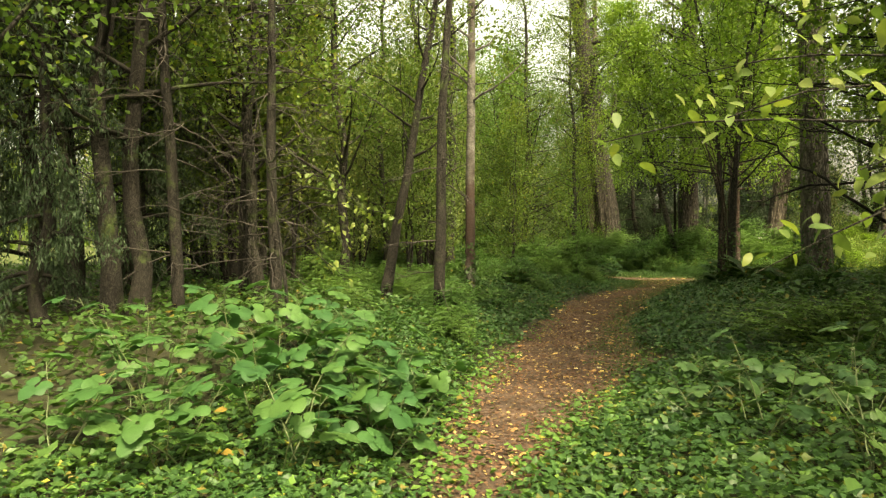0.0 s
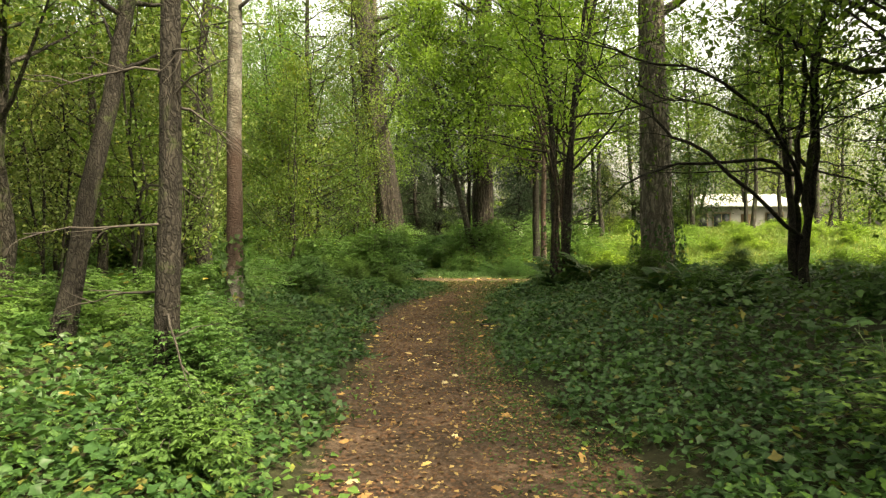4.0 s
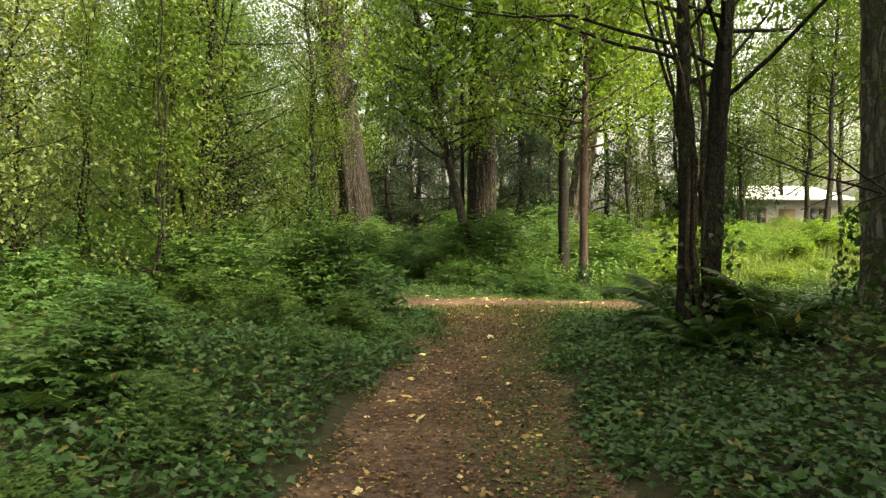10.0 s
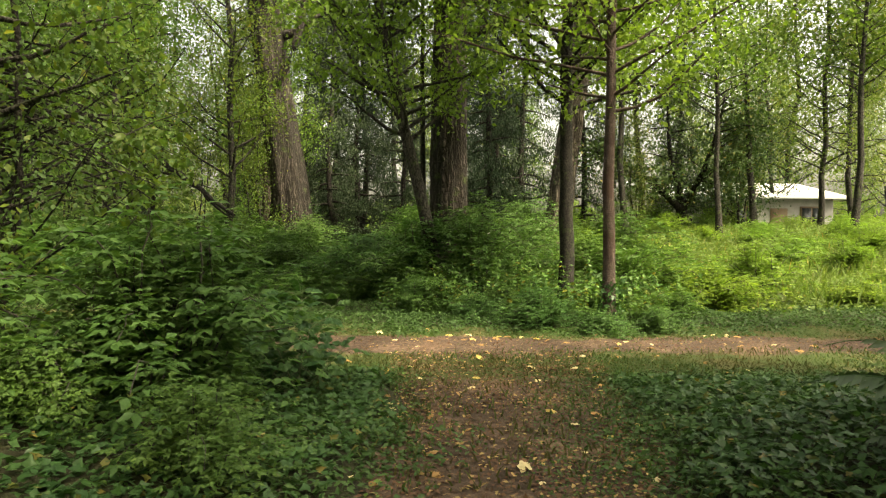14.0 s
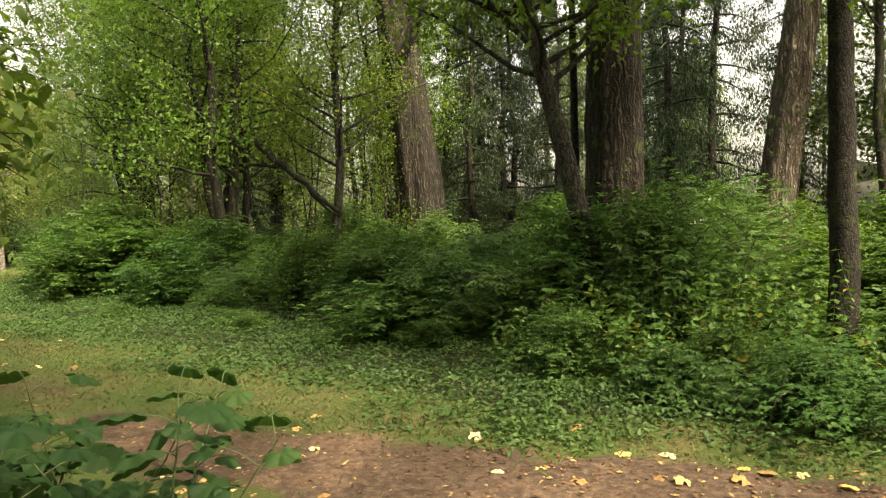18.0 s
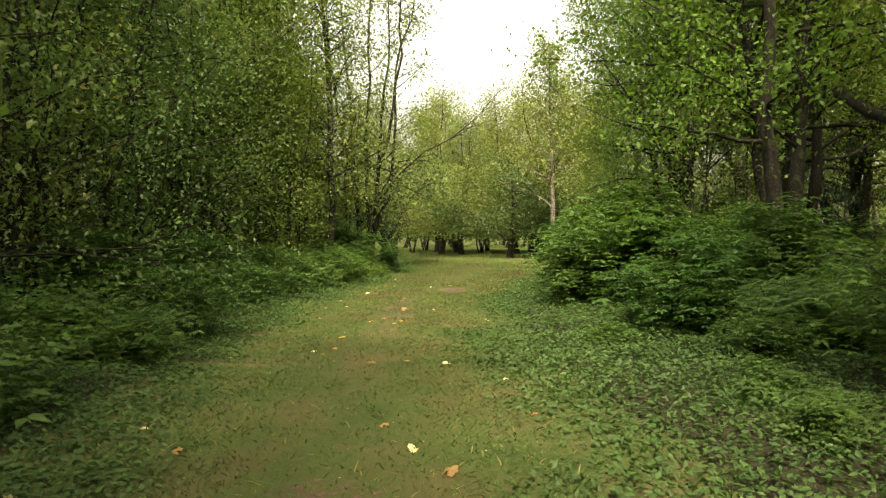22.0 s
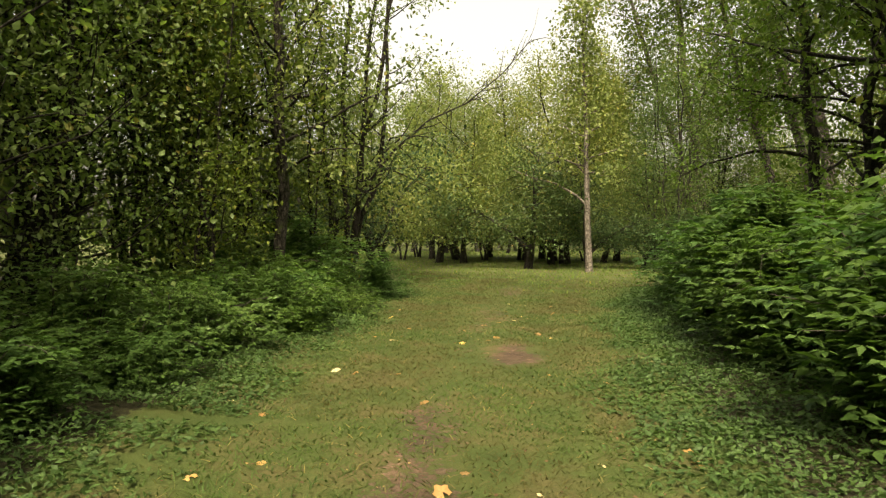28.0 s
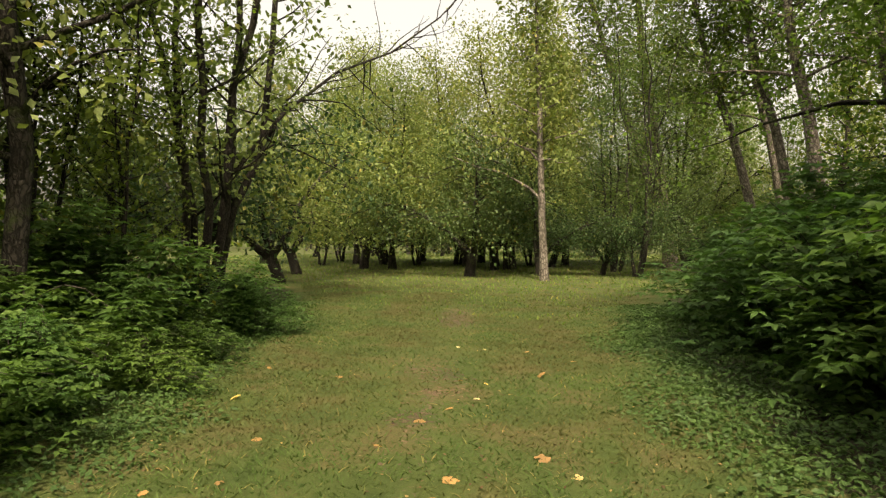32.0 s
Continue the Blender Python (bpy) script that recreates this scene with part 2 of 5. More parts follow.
M_BERRY = leaf_material("blackberry_leaf", (0.0229, 0.0669, 0.0194), (0.0378, 0.101, 0.0282), (0.066, 0.141, 0.044), None, 0, 0.38, 0.5, None, True)
M_TREE = leaf_material("tree_leaf", (0.04, 0.072, 0.016), (0.068, 0.115, 0.023), (0.13, 0.185, 0.04), (0.2, 0.2, 0.05), 0.002, 0.52)
M_SPRAY = leaf_material("sunlit_leaf", (0.075, 0.12, 0.03), (0.11, 0.16, 0.042), (0.17, 0.21, 0.065), None, 0, 0.5, 0.5, None, True)
M_PALE = leaf_material("willow_leaf", (0.07, 0.1, 0.035), (0.11, 0.16, 0.05), (0.19, 0.24, 0.085), (0.22, 0.2, 0.07), 0.006, 0.42)
M_BRIGHT = leaf_material("maple_leaf", (0.055, 0.11, 0.018), (0.098, 0.175, 0.028), (0.18, 0.27, 0.05), None, 0, 0.5)
M_OLIVE = leaf_material("hawthorn_leaf", (0.046, 0.085, 0.028), (0.07, 0.125, 0.04), (0.11, 0.165, 0.06), (0.16, 0.15, 0.06), 0.003, 0.52)
M_MAPLE = leaf_material("big_maple_leaf", (0.045, 0.1, 0.02), (0.072, 0.15, 0.028), (0.12, 0.21, 0.046), None, 0, 0.5)
M_ELDER = leaf_material("elder_leaf", (0.0292, 0.0671, 0.0172), (0.0482, 0.107, 0.0275), (0.0774, 0.146, 0.0413), None, 0, 0.5)
M_DARKLEAF = leaf_material("orchard_leaf", (0.022, 0.05, 0.018), (0.04, 0.08, 0.028), (0.08, 0.13, 0.045), (0.15, 0.13, 0.05), 0.005, 0.35)
M_NEEDLE = leaf_material("conifer_needle", (0.012, 0.025, 0.012), (0.02, 0.04, 0.018), (0.04, 0.065, 0.03), None, 0, 0.15, 0.6)
M_FERN = leaf_material("fern_leaf", (0.011, 0.032, 0.008), (0.021, 0.053, 0.012), (0.042, 0.085, 0.022), (0.15, 0.09, 0.03), 0.02, 0.28)
M_GRASS = leaf_material("grass_blade", (0.028, 0.058, 0.011), (0.047, 0.084, 0.018), (0.088, 0.118, 0.034), (0.24, 0.19, 0.09), 0.04, 0.3, 0.7, (0.078, 0.072, 0.026))
M_FIELD = leaf_material("field_grass", (0.045, 0.095, 0.02), (0.085, 0.155, 0.034), (0.16, 0.22, 0.07), (0.3, 0.26, 0.12), 0.03, 0.4, 0.6, (0.11, 0.145, 0.045))
M_DRYLEAF = leaf_material("fallen_leaf", (0.12, 0.06, 0.03), (0.3, 0.18, 0.07), (0.5, 0.38, 0.15), (0.6, 0.52, 0.4), 0.3, 0.2, 0.7, None, True)
M_YELLOW = leaf_material("fallen_yellow_leaf", (0.35, 0.22, 0.04), (0.5, 0.38, 0.12), (0.6, 0.5, 0.28), None, 0, 0.25, 0.6, None, True)
M_BARK = bark_material("grey_bark", (0.018, 0.016, 0.013), (0.075, 0.068, 0.056), 11, 0.25, 0.35, 0.8)
M_BARK_DARK = bark_material("dark_bark", (0.011, 0.0095, 0.0075), (0.046, 0.041, 0.033), 17, 0.25, 0.3)
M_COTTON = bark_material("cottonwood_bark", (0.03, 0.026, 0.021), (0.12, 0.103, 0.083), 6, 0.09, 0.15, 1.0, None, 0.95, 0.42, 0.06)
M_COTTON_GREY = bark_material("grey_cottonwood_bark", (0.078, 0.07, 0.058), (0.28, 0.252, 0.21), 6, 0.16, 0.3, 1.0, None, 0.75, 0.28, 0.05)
# lighter copy of the cottonwood bark, sunlight on the trunks put into its colour
M_COTTON_SUNLIT = bark_material("sunlit_cottonwood_bark", (0.08, 0.066, 0.052), (0.27, 0.23, 0.185), 6, 0.11, 0.12, 1.0, None, 0.92, 0.36, 0.05)
M_BIRCH = bark_material("birch_bark", (0.05, 0.046, 0.04), (0.21, 0.197, 0.175), 5, 2.2, 0.0, 0.5, (0.06, 0.05, 0.041), 0.35)
nd, lk = M_BIRCH.node_tree.nodes, M_BIRCH.node_tree.links
_b = nd["Principled BSDF"]
_old = _b.inputs["Base Color"].links[0].from_socket
_tex, _sep = nd.new("ShaderNodeTexCoord"), nd.new("ShaderNodeSeparateXYZ")
lk.new(_tex.outputs["Object"], _sep.inputs[0])
_peel = ramp(nd, [(0.06, (0, 0, 0)), (0.1, (1, 1, 1)), (0.27, (1, 1, 1)), (0.34, (0, 0, 0))])
_scale = nd.new("ShaderNodeMath")
_scale.operation = "MULTIPLY_ADD"
_scale.inputs[1].default_value = 0.125
_n = noise_node(nd, lk, _tex.outputs["Object"], 3, 4)
_sub = nd.new("ShaderNodeMath")
_sub.operation = "MULTIPLY_ADD"
_sub.inputs[1].default_value, _sub.inputs[2].default_value = 0.16, -0.08
lk.new(_n.outputs["Fac"], _sub.inputs[0])
lk.new(_sep.outputs["Z"], _scale.inputs[0])
lk.new(_sub.outputs[0], _scale.inputs[2])
lk.new(_scale.outputs[0], _peel.inputs[0])
_thin = mix_rgb(nd, lk, 1.0, _peel.outputs[0], (0.85, 0.85, 0.85), "MULTIPLY")
lk.new(mix_rgb(nd, lk, _thin, _old, (0.043, 0.025, 0.019)), _b.inputs["Base Color"])
M_RED = bark_material("red_brown_bark", (0.035, 0.024, 0.019), (0.12, 0.09, 0.073), 15, 0.6, 0.2, 0.7, (0.045, 0.027, 0.02), 0.45)
M_POPLAR = bark_material("poplar_bark", (0.075, 0.066, 0.054), (0.26, 0.235, 0.2), 5, 0.5, 0.15, 0.4)
M_TWIG = plain_material("dead_twig", (0.018, 0.015, 0.012), (0.055, 0.046, 0.037), 30, 0.9)
M_VINE = bark_material("vine_bark", (0.022, 0.016, 0.012), (0.1, 0.076, 0.056), 20, 0.2, 0.1)
M_STEM = plain_material("green_stem", (0.05, 0.075, 0.026), (0.1, 0.125, 0.048), 30, 0.6)


# ---- geometry ----
class Geo:
    """Gathers vertices and faces of one mesh."""
    def __init__(self):
        self.v, self.f3, self.f4, self.n = [], [], [], 0

    def add(self, v, tri=None, quad=None):
        v = np.asarray(v, float).reshape(-1, 3)
        if tri is not None and len(tri):
            self.f3.append(np.asarray(tri) + self.n)
        if quad is not None and len(quad):
            self.f4.append(np.asarray(quad) + self.n)
        self.v.append(v)
        self.n += len(v)

    def mesh(self, name, material, smooth=False):
        me = bpy.data.meshes.new(name)
        v = np.concatenate(self.v)
        f3 = np.concatenate(self.f3) if self.f3 else np.zeros((0, 3), int)
        f4 = np.concatenate(self.f4) if self.f4 else np.zeros((0, 4), int)
        me.vertices.add(len(v))
        me.vertices.foreach_set("co", v.ravel())
        me.loops.add(f3.size + f4.size)
        me.loops.foreach_set("vertex_index", np.r_[f3.ravel(), f4.ravel()].astype(np.int32))
        me.polygons.add(len(f3) + len(f4))
        me.polygons.foreach_set("loop_start", np.r_[np.arange(len(f3)) * 3, f3.size + np.arange(len(f4)) * 4].astype(np.int32))
        if smooth:
            me.polygons.foreach_set("use_smooth", np.ones(len(f3) + len(f4), bool))
        me.update(calc_edges=True)
        me.materials.append(material)
        return me


def part(name, data, parent=None, label="", m=None):
    ob = new(name, data)
    ob.parent = parent
    if m is not None:
        ob.matrix_basis = m
    return tagged(ob, label)


def unit(a):
    return a / np.maximum(np.linalg.norm(a, axis=-1, keepdims=True), 1e-9)


KITE = (np.array([(0, 0, 0), (0.31, 0.42, 0.07), (0, 1, -0.04), (-0.31, 0.42, 0.07)], float), np.array([(0, 1, 2), (0, 2, 3)]))
OVAL = (np.array([(0, 0, 0), (0.27, 0.25, 0.05), (0.3, 0.6, 0.04), (0, 1, -0.08), (-0.3, 0.6, 0.04), (-0.27, 0.25, 0.05)], float),
        np.array([(0, 1, 2), (0, 2, 3), (0, 3, 4), (0, 4, 5)]))
LANCE = (np.array([(0, 0, 0), (0.14, 0.4, 0.03), (0, 1, -0.12), (-0.14, 0.4, 0.03)], float), np.array([(0, 1, 2), (0, 2, 3)]))


POINTED = (np.array([(0, 0.04, 0), (0.24, 0.42, 0.06), (0, 1, -0.1), (-0.24, 0.42, 0.06)], float), np.array([(0, 1, 2), (0, 2, 3)]))


def lobed(n=5, deep=0.62):
    """A palmate leaf: a fan of n pointed lobes."""
    a = np.linspace(-150, 150, 2 * n + 1)
    v = [(0, 0.32, -0.03)]
    for k, g in enumerate(a):
        r = (deep if k % 2 == 0 else 1.0) * (0.66 - 0.1 * abs(g) / 150)
        v.append((math.sin(radians(g)) * r, 0.32 + math.cos(radians(g)) * r * 0.95, 0.05 if k % 2 == 0 else -0.05))
    v[0] = (0, 0.3, 0.04)
    return np.array(v, float), np.array([(0, k + 2, k + 1) for k in range(2 * n)])


LOBED = (np.array([(0, 0, 0), (0.5, 0.3, 0.02), (0.2, 0.52, 0.06), (0, 1, -0.05), (-0.2, 0.52, 0.06), (-0.5, 0.3, 0.02)], float), np.array([(0, 1, 2), (0, 2, 3), (0, 3, 4), (0, 4, 5)]))
BROAD = lobed(5, 0.74)


def put_leaves(g, shape, at, way, face, size):
    """Leaves at points 'at', tip along 'way', upper side towards 'face'."""
    d = unit(way)
    x = unit(np.cross(d, face))
    n = np.cross(x, d)
    tv, tf = shape
    v = at[:, None] + size[:, None, None] * (tv[None, :, :1] * x[:, None] + tv[None, :, 1:2] * d[:, None] + tv[None, :, 2:] * n[:, None])
    g.add(v, (tf[None] + (np.arange(len(at)) * len(tv))[:, None, None]).reshape(-1, 3))


def tube(g, pts, rad, sides=6, ridge=0.0, rng=None):
    pts, rad = np.asarray(pts, float), np.asarray(rad, float)
    m = len(pts)
    t = unit(np.gradient(pts, axis=0))
    ref = np.where(np.abs(t[:, 2:]) > 0.9, np.array([[1.0, 0, 0]]), np.array([[0, 0, 1.0]]))
    u = unit(np.cross(t, ref))
    w = np.cross(t, u)
    a = np.linspace(0, 2 * np.pi, sides, endpoint=False)
    r = np.repeat(rad[:, None], sides, 1)
    if ridge:
        s = np.arange(m)[:, None] / m
        k = np.zeros((m, sides))
        for q in range(5):
            k += np.sin(a[None] * (rng.integers(3, 6) + 3 * q) + rng.uniform(0, 6.28) + np.sin(s * rng.uniform(8, 30) + rng.uniform(0, 6)) * 1.3) * (0.55 ** q if q < 2 else 0.45)
        r = r * (1 + ridge * k + rng.normal(0, ridge * 0.5, (m, sides)))
    v = pts[:, None] + r[..., None] * (np.cos(a)[None, :, None] * u[:, None] + np.sin(a)[None, :, None] * w[:, None])
    i = np.arange((m - 1) * sides).reshape(m - 1, sides)
    j = np.roll(i, -1, axis=1)
    quad = np.stack([i, j, j + sides, i + sides], -1).reshape(-1, 4)
    g.add(v.reshape(-1, 3), None, quad)
    g.add(v[-1], [(0, k, k + 1) for k in range(1, sides - 1)])


def wander(rng, p, d, length, seg, wob=0.15, up=0.05):
    """A crooked line from p along d."""
    pts = [np.array(p, float)]
    d = unit(np.array(d, float))
    for _ in range(seg):
        d = unit(d + rng.normal(0, wob, 3) + np.array([0, 0, up]))
        pts.append(pts[-1] + d * length / seg)
    return np.array(pts)


def along(pts, s):
    i = np.clip(s, 0, 1) * (len(pts) - 1)
    k = np.minimum(i.astype(int), len(pts) - 2)
    return pts[k] + (pts[k + 1] - pts[k]) * (i - k)[:, None]


def leafy(rng, g, shape, pts, count, spread, size, start=0.25, droop=0.3):
    """Leaves round a twig."""
    at = along(pts, rng.uniform(start, 1.05, count)) + rng.normal(0, spread, (count, 3))
    way = rng.normal(0, 1, (count, 3)) + np.array([0, 0, -droop])
    face = rng.normal(0, 0.55, (count, 3)) + np.array([0, 0, 1.0])
    put_leaves(g, shape, at, way, face, size * rng.uniform(0.65, 1.25, count))


def build_tree(name, label, seed, height, radius, bark, leaf, shape=KITE, bottom=3.0, top=None, boughs=22, reach=2.2, twigs=6, per_twig=24,
               leaf_size=0.13, spread=0.22, rise=0.5, lean=(0, 0), bend=0.04, sides=9, ridge=0.0, rings=14, droop=0.3, stems=1, category="tree", up=0.05, flare=0.35, fine=True, gather=1.6, part_at=1.3, fan=0.14):
    """One tree: trunk or trunks, limbs and a crown of separate leaves on twigs."""
    rng = np.random.default_rng(seed)
    root = tagged(new(name), label, category)
    limbs, crown = Geo(), Geo()
    top = top or height * 0.97
    for q in range(stems):
        tg = Geo()
        z = np.linspace(0, 1, rings)
        off = np.cumsum(rng.normal(0, bend, (rings, 2)), axis=0) * height / rings * 3
        az = q * 2.4 + rng.uniform(0, 1)
        sp = (0.0 if stems == 1 else fan * height * (0.4 + 0.6 * rng.random()))
        base = (0 if stems == 1 else radius * gather)
        pts = np.stack([off[:, 0] + lean[0] * z + math.cos(az) * (base + sp * z ** part_at), off[:, 1] + lean[1] * z + math.sin(az) * (base + sp * z ** part_at), z * height - 0.15], -1)
        pts[0, :2] = (math.cos(az) * base, math.sin(az) * base)
        rad = radius * (1 - 0.82 * z) * (1 + flare * np.exp(-z * height / 0.35))
        tube(tg, pts, rad, sides, ridge, rng)
        part("trunk", tg.mesh("trunk", bark, True), root)
        for b in range(boughs // stems):
            s = (bottom + (top - bottom) * ((b + rng.random()) / (boughs // stems))) / height
            p = along(pts, np.array([s]))[0]
            a = b * 2.399 + rng.normal(0, 0.4) + q
            tape = 1 - 0.65 * max(0, (s * height - bottom) / max(top - bottom, 0.1))
            ln = reach * tape * rng.uniform(0.6, 1.15)
            line = wander(rng, p, (math.cos(a), math.sin(a), rise * rng.uniform(0.3, 1.4)), ln, 6, 0.14, up)
            r0 = max(0.008, radius * (1 - 0.85 * s) * 0.42)
            tube(limbs, line, np.linspace(r0, 0.005, 7), 4)
            for k in range(twigs):
                tp = along(line, np.array([0.3 + 0.7 * (k + rng.random()) / twigs]))[0]
                tl = wander(rng, tp, rng.normal(0, 1, 3) + (line[-1] - line[0]) / ln * 0.9, ln * rng.uniform(0.16, 0.34), 3, 0.2, 0)
                if fine:
                    tube(limbs, tl[[0, 2, 3]], (0.007, 0.005, 0.003), 3)
                leafy(rng, crown, shape, tl, per_twig, spread, leaf_size, 0.0, droop)
    if limbs.n:
        tagged(part("branchwork", limbs.mesh("branchwork", bark), root), kind="stuff")
    if crown.n:
        part("crown", crown.mesh("crown", leaf), root)
    return root


def place(ob, x, y, turn=0.0, size=1.0, z=None, tilt=(0, 0), high=None):
    z = float(lie(x, y)) - 0.03 if z is None else z
    ob.matrix_basis = pose(x, y, z, tilt[0], tilt[1], turn) @ Matrix.Diagonal((size, size, high or size, 1))
    return ob


def again(ob, x, y, turn=0.0, size=1.0, z=None, tilt=(0, 0), high=None):
    z = float(lie(x, y)) - 0.03 if z is None else z
    return copy_thing(ob, pose(x, y, z, tilt[0], tilt[1], turn) @ Matrix.Diagonal((size / ob.scale[0], size / ob.scale[1], (high or size) / ob.scale[2], 1)))


# ---- plan: the trodden path, the mown track, the lawn ----
TRAIL = np.array([(-1.2, -3, 0.5), (-1.9, 2, 0.5), (-2.25, 4, 0.5), (-2.5, 6.2, 1.3), (-2.4, 8.4, 1.9), (-2.85, 11, 1.55), (-2.95, 13.5, 1.45), (-3.1, 15.5, 1.7), (-2.95, 18, 1.6), (-2.6, 20.8, 1.55), (-2.1, 23.2, 1.9), (-1.9, 26, 2.4)])
TRACK = np.array([(60, 22, 3.6), (12, 25.0, 3.2), (2, 25.6, 3.2), (-3.5, 26.5, 2.8), (-6.8, 28.3, 3.0), (-11.7, 31.1, 3.0), (-17.0, 35.1, 3.4), (-20.4, 38.6, 4.2), (-24, 42.3, 5.0), (-28, 46.8, 7.4), (-33, 53, 13), (-38, 59, 22)])
WEAR = np.array([(8, 26.0, 0.9), (2, 26.2, 1.3), (-2.8, 26.6, 1.4), (-5.2, 27.2, 1.2), (-6.5, 28.0, 0.6)])
MIDLINE = TRACK[2:10] * np.array([1, 1, 0]) + np.array([0, 0, 0.45])
BARE = np.array([(-18.6, 37.7, 0.5), (-19.3, 38.4, 0.45)])


def side(line, x, y):
    """Distance to the edge of a strip, negative inside."""
    x, y = np.asarray(x, float), np.asarray(y, float)
    best = np.full(x.shape, 1e9)
    for (ax, ay, aw), (bx, by, bw) in zip(line[:-1], line[1:]):
        dx, dy = bx - ax, by - ay
        u = np.clip(((x - ax) * dx + (y - ay) * dy) / (dx * dx + dy * dy), 0, 1)
        best = np.minimum(best, np.hypot(x - ax - u * dx, y - ay - u * dy) - (aw + u * (bw - aw)) / 2)
    return best


def waves(x, y, scale, seed):
    r = np.random.default_rng(seed)
    s = 0
    for q in range(6):
        a, f = r.uniform(0, 6.28), scale * 1.7 ** q
        s = s + np.sin(f * (x * math.cos(a) + y * math.sin(a)) + r.uniform(0, 6.28) + 1.3 * np.sin(f * 0.6 * (y * math.cos(a) - x * math.sin(a)))) * 0.7 ** q
    return s / 2.4


def open_side(x, y):
    """Distance to the nearest open ground: path, track or lawn."""
    lawn = side(np.array([(-46, 62, 34), (-70, 92, 60), (-110, 140, 120)]), x, y)
    return np.minimum(np.minimum(side(TRAIL, x, y), side(TRACK, x, y)), lawn)


def lie(x, y):
    """Height of the ground."""
    x, y = np.asarray(x, float), np.asarray(y, float)
    off = np.clip(open_side(x, y) / 1.5, 0, 1)
    north = np.where(x < -3.5, y - (26.5 - (x + 3.5) * 0.75), y - 26.2)
    bank = np.clip((np.minimum(side(TRACK, x, y), north) - 0.6) / 13, 0, 1) * np.clip((x + 26) / 10, 0, 1)
    bank = bank * bank * (3 - 2 * bank) * (0.9 + 0.55 * np.clip((x - 0.5) / 5, 0, 1))
    bank = bank * np.clip((60 - y) / 12, 0, 1) * np.where(x > 4, np.clip((46.5 - y) / 3, 0.15, 1), 1)
    bed = np.clip(side(TRAIL, x, y) / 2.6, 0, 1) ** 0.8 * np.clip((24.5 - y) / 3, 0, 1) * np.clip((y - 4) / 3, 0, 1) * np.clip(side(TRACK, x, y) / 2, 0, 1)
    bank = bank + 0.42 * bed * np.clip((40 - np.abs(x)) / 10, 0, 1)
    return 0.012 * waves(x, y, 1.7, 3) + off * (0.05 + 0.06 * waves(x, y, 0.5, 4)) - 0.012 + bank


def build_ground():
    xs = np.r_[-900, -500, -300, -200, -140, -100, np.arange(-80, -36, 1.0), np.arange(-36, 8, 0.16), np.arange(8, 40, 0.8), 60, 100, 200, 400, 900]
    ys = np.r_[-900, -400, -150, -60, -30, np.arange(-16, -2, 1.0), np.arange(-2, 50, 0.16), np.arange(50, 110, 1.0), 140, 200, 300, 500, 900]
    x, y = np.meshgrid(xs, ys)
    g = Geo()
    n, m = x.shape
    i = np.arange(n * m).reshape(n, m)
    g.add(np.stack([x, y, lie(x, y)], -1).reshape(-1, 3), None, np.stack([i[:-1, :-1], i[:-1, 1:], i[1:, 1:], i[1:, :-1]], -1).reshape(-1, 4))
    me = g.mesh("ground", M_GROUND, True)
    wob = 0.16 * waves(x, y, 1.9, 7)
    dirt = np.maximum(np.clip(0.55 - (side(TRAIL, x, y) + wob) * 2.2, 0, 1), np.clip(0.45 - (np.minimum(side(WEAR, x, y), side(BARE, x, y)) + wob * 2.2) * 1.3, 0, 0.8))
    dirt = np.where((y > 23.6) & (np.minimum(side(WEAR, x, y), side(BARE, x, y)) > 0.3), dirt * np.clip((25.2 - y) / 1.6, 0, 1), dirt) * np.clip(0.82 + 0.35 * waves(x, y, 1.1, 17), 0, 1)
    dirt = np.maximum(dirt, np.clip(0.4 - (side(MIDLINE, x, y) + wob * 1.5) * 0.9, 0, 0.42) * np.clip(0.7 + 0.8 * waves(x, y, 0.7, 19), 0, 1))
    turf = np.clip(0.6 - (np.minimum(side(TRACK, x, y), side(np.array([(-46, 62, 34), (-70, 92, 60), (-110, 140, 120)]), x, y)) - 0.5 + wob) * 1.2, 0, 1)
    field = np.clip(0.6 - side(np.array([(5, 33, 8), (16, 38, 16), (40, 40, 30)]), x, y) * 0.6, 0, 1)
    for key, val in (("dirt", dirt), ("turf", np.maximum(np.maximum(turf, field), np.clip((np.hypot(x + 12, y - 28) - 36) / 8, 0, 1)))):
        a = me.attributes.new(key, "FLOAT", "POINT")
        a.data.foreach_set("value", val.ravel().astype(np.float32))
    tagged(new("ground", me), "brown trodden earth path and dry turf between leaf mould", "ground", kind="structure")


build_ground()
RNG = np.random.default_rng(11)


def scatter(n, box, keep):
    """Up to n points in a box x0, y0, x1, y1 where keep(x, y) is a share from 0 to 1."""
    x, y = RNG.uniform(box[0], box[2], n), RNG.uniform(box[1], box[3], n)
    ok = RNG.random(n) < keep(x, y)
    return x[ok], y[ok]


def strip(line, n, beyond=0.2):
    """Points spread over a strip."""
    seg = np.hypot(np.diff(line[:, 0]), np.diff(line[:, 1])) * (line[1:, 2] + line[:-1, 2])
    k = RNG.choice(len(seg), n, p=seg / seg.sum())
    u = RNG.random(n)
    p = line[k] + (line[k + 1] - line[k]) * u[:, None]
    d = unit(line[k + 1, :2] - line[k, :2])
    o = RNG.uniform(-0.5, 0.5, n) * (p[:, 2] + 2 * beyond)
    return p[:, 0] - d[:, 1] * o, p[:, 1] + d[:, 0] * o


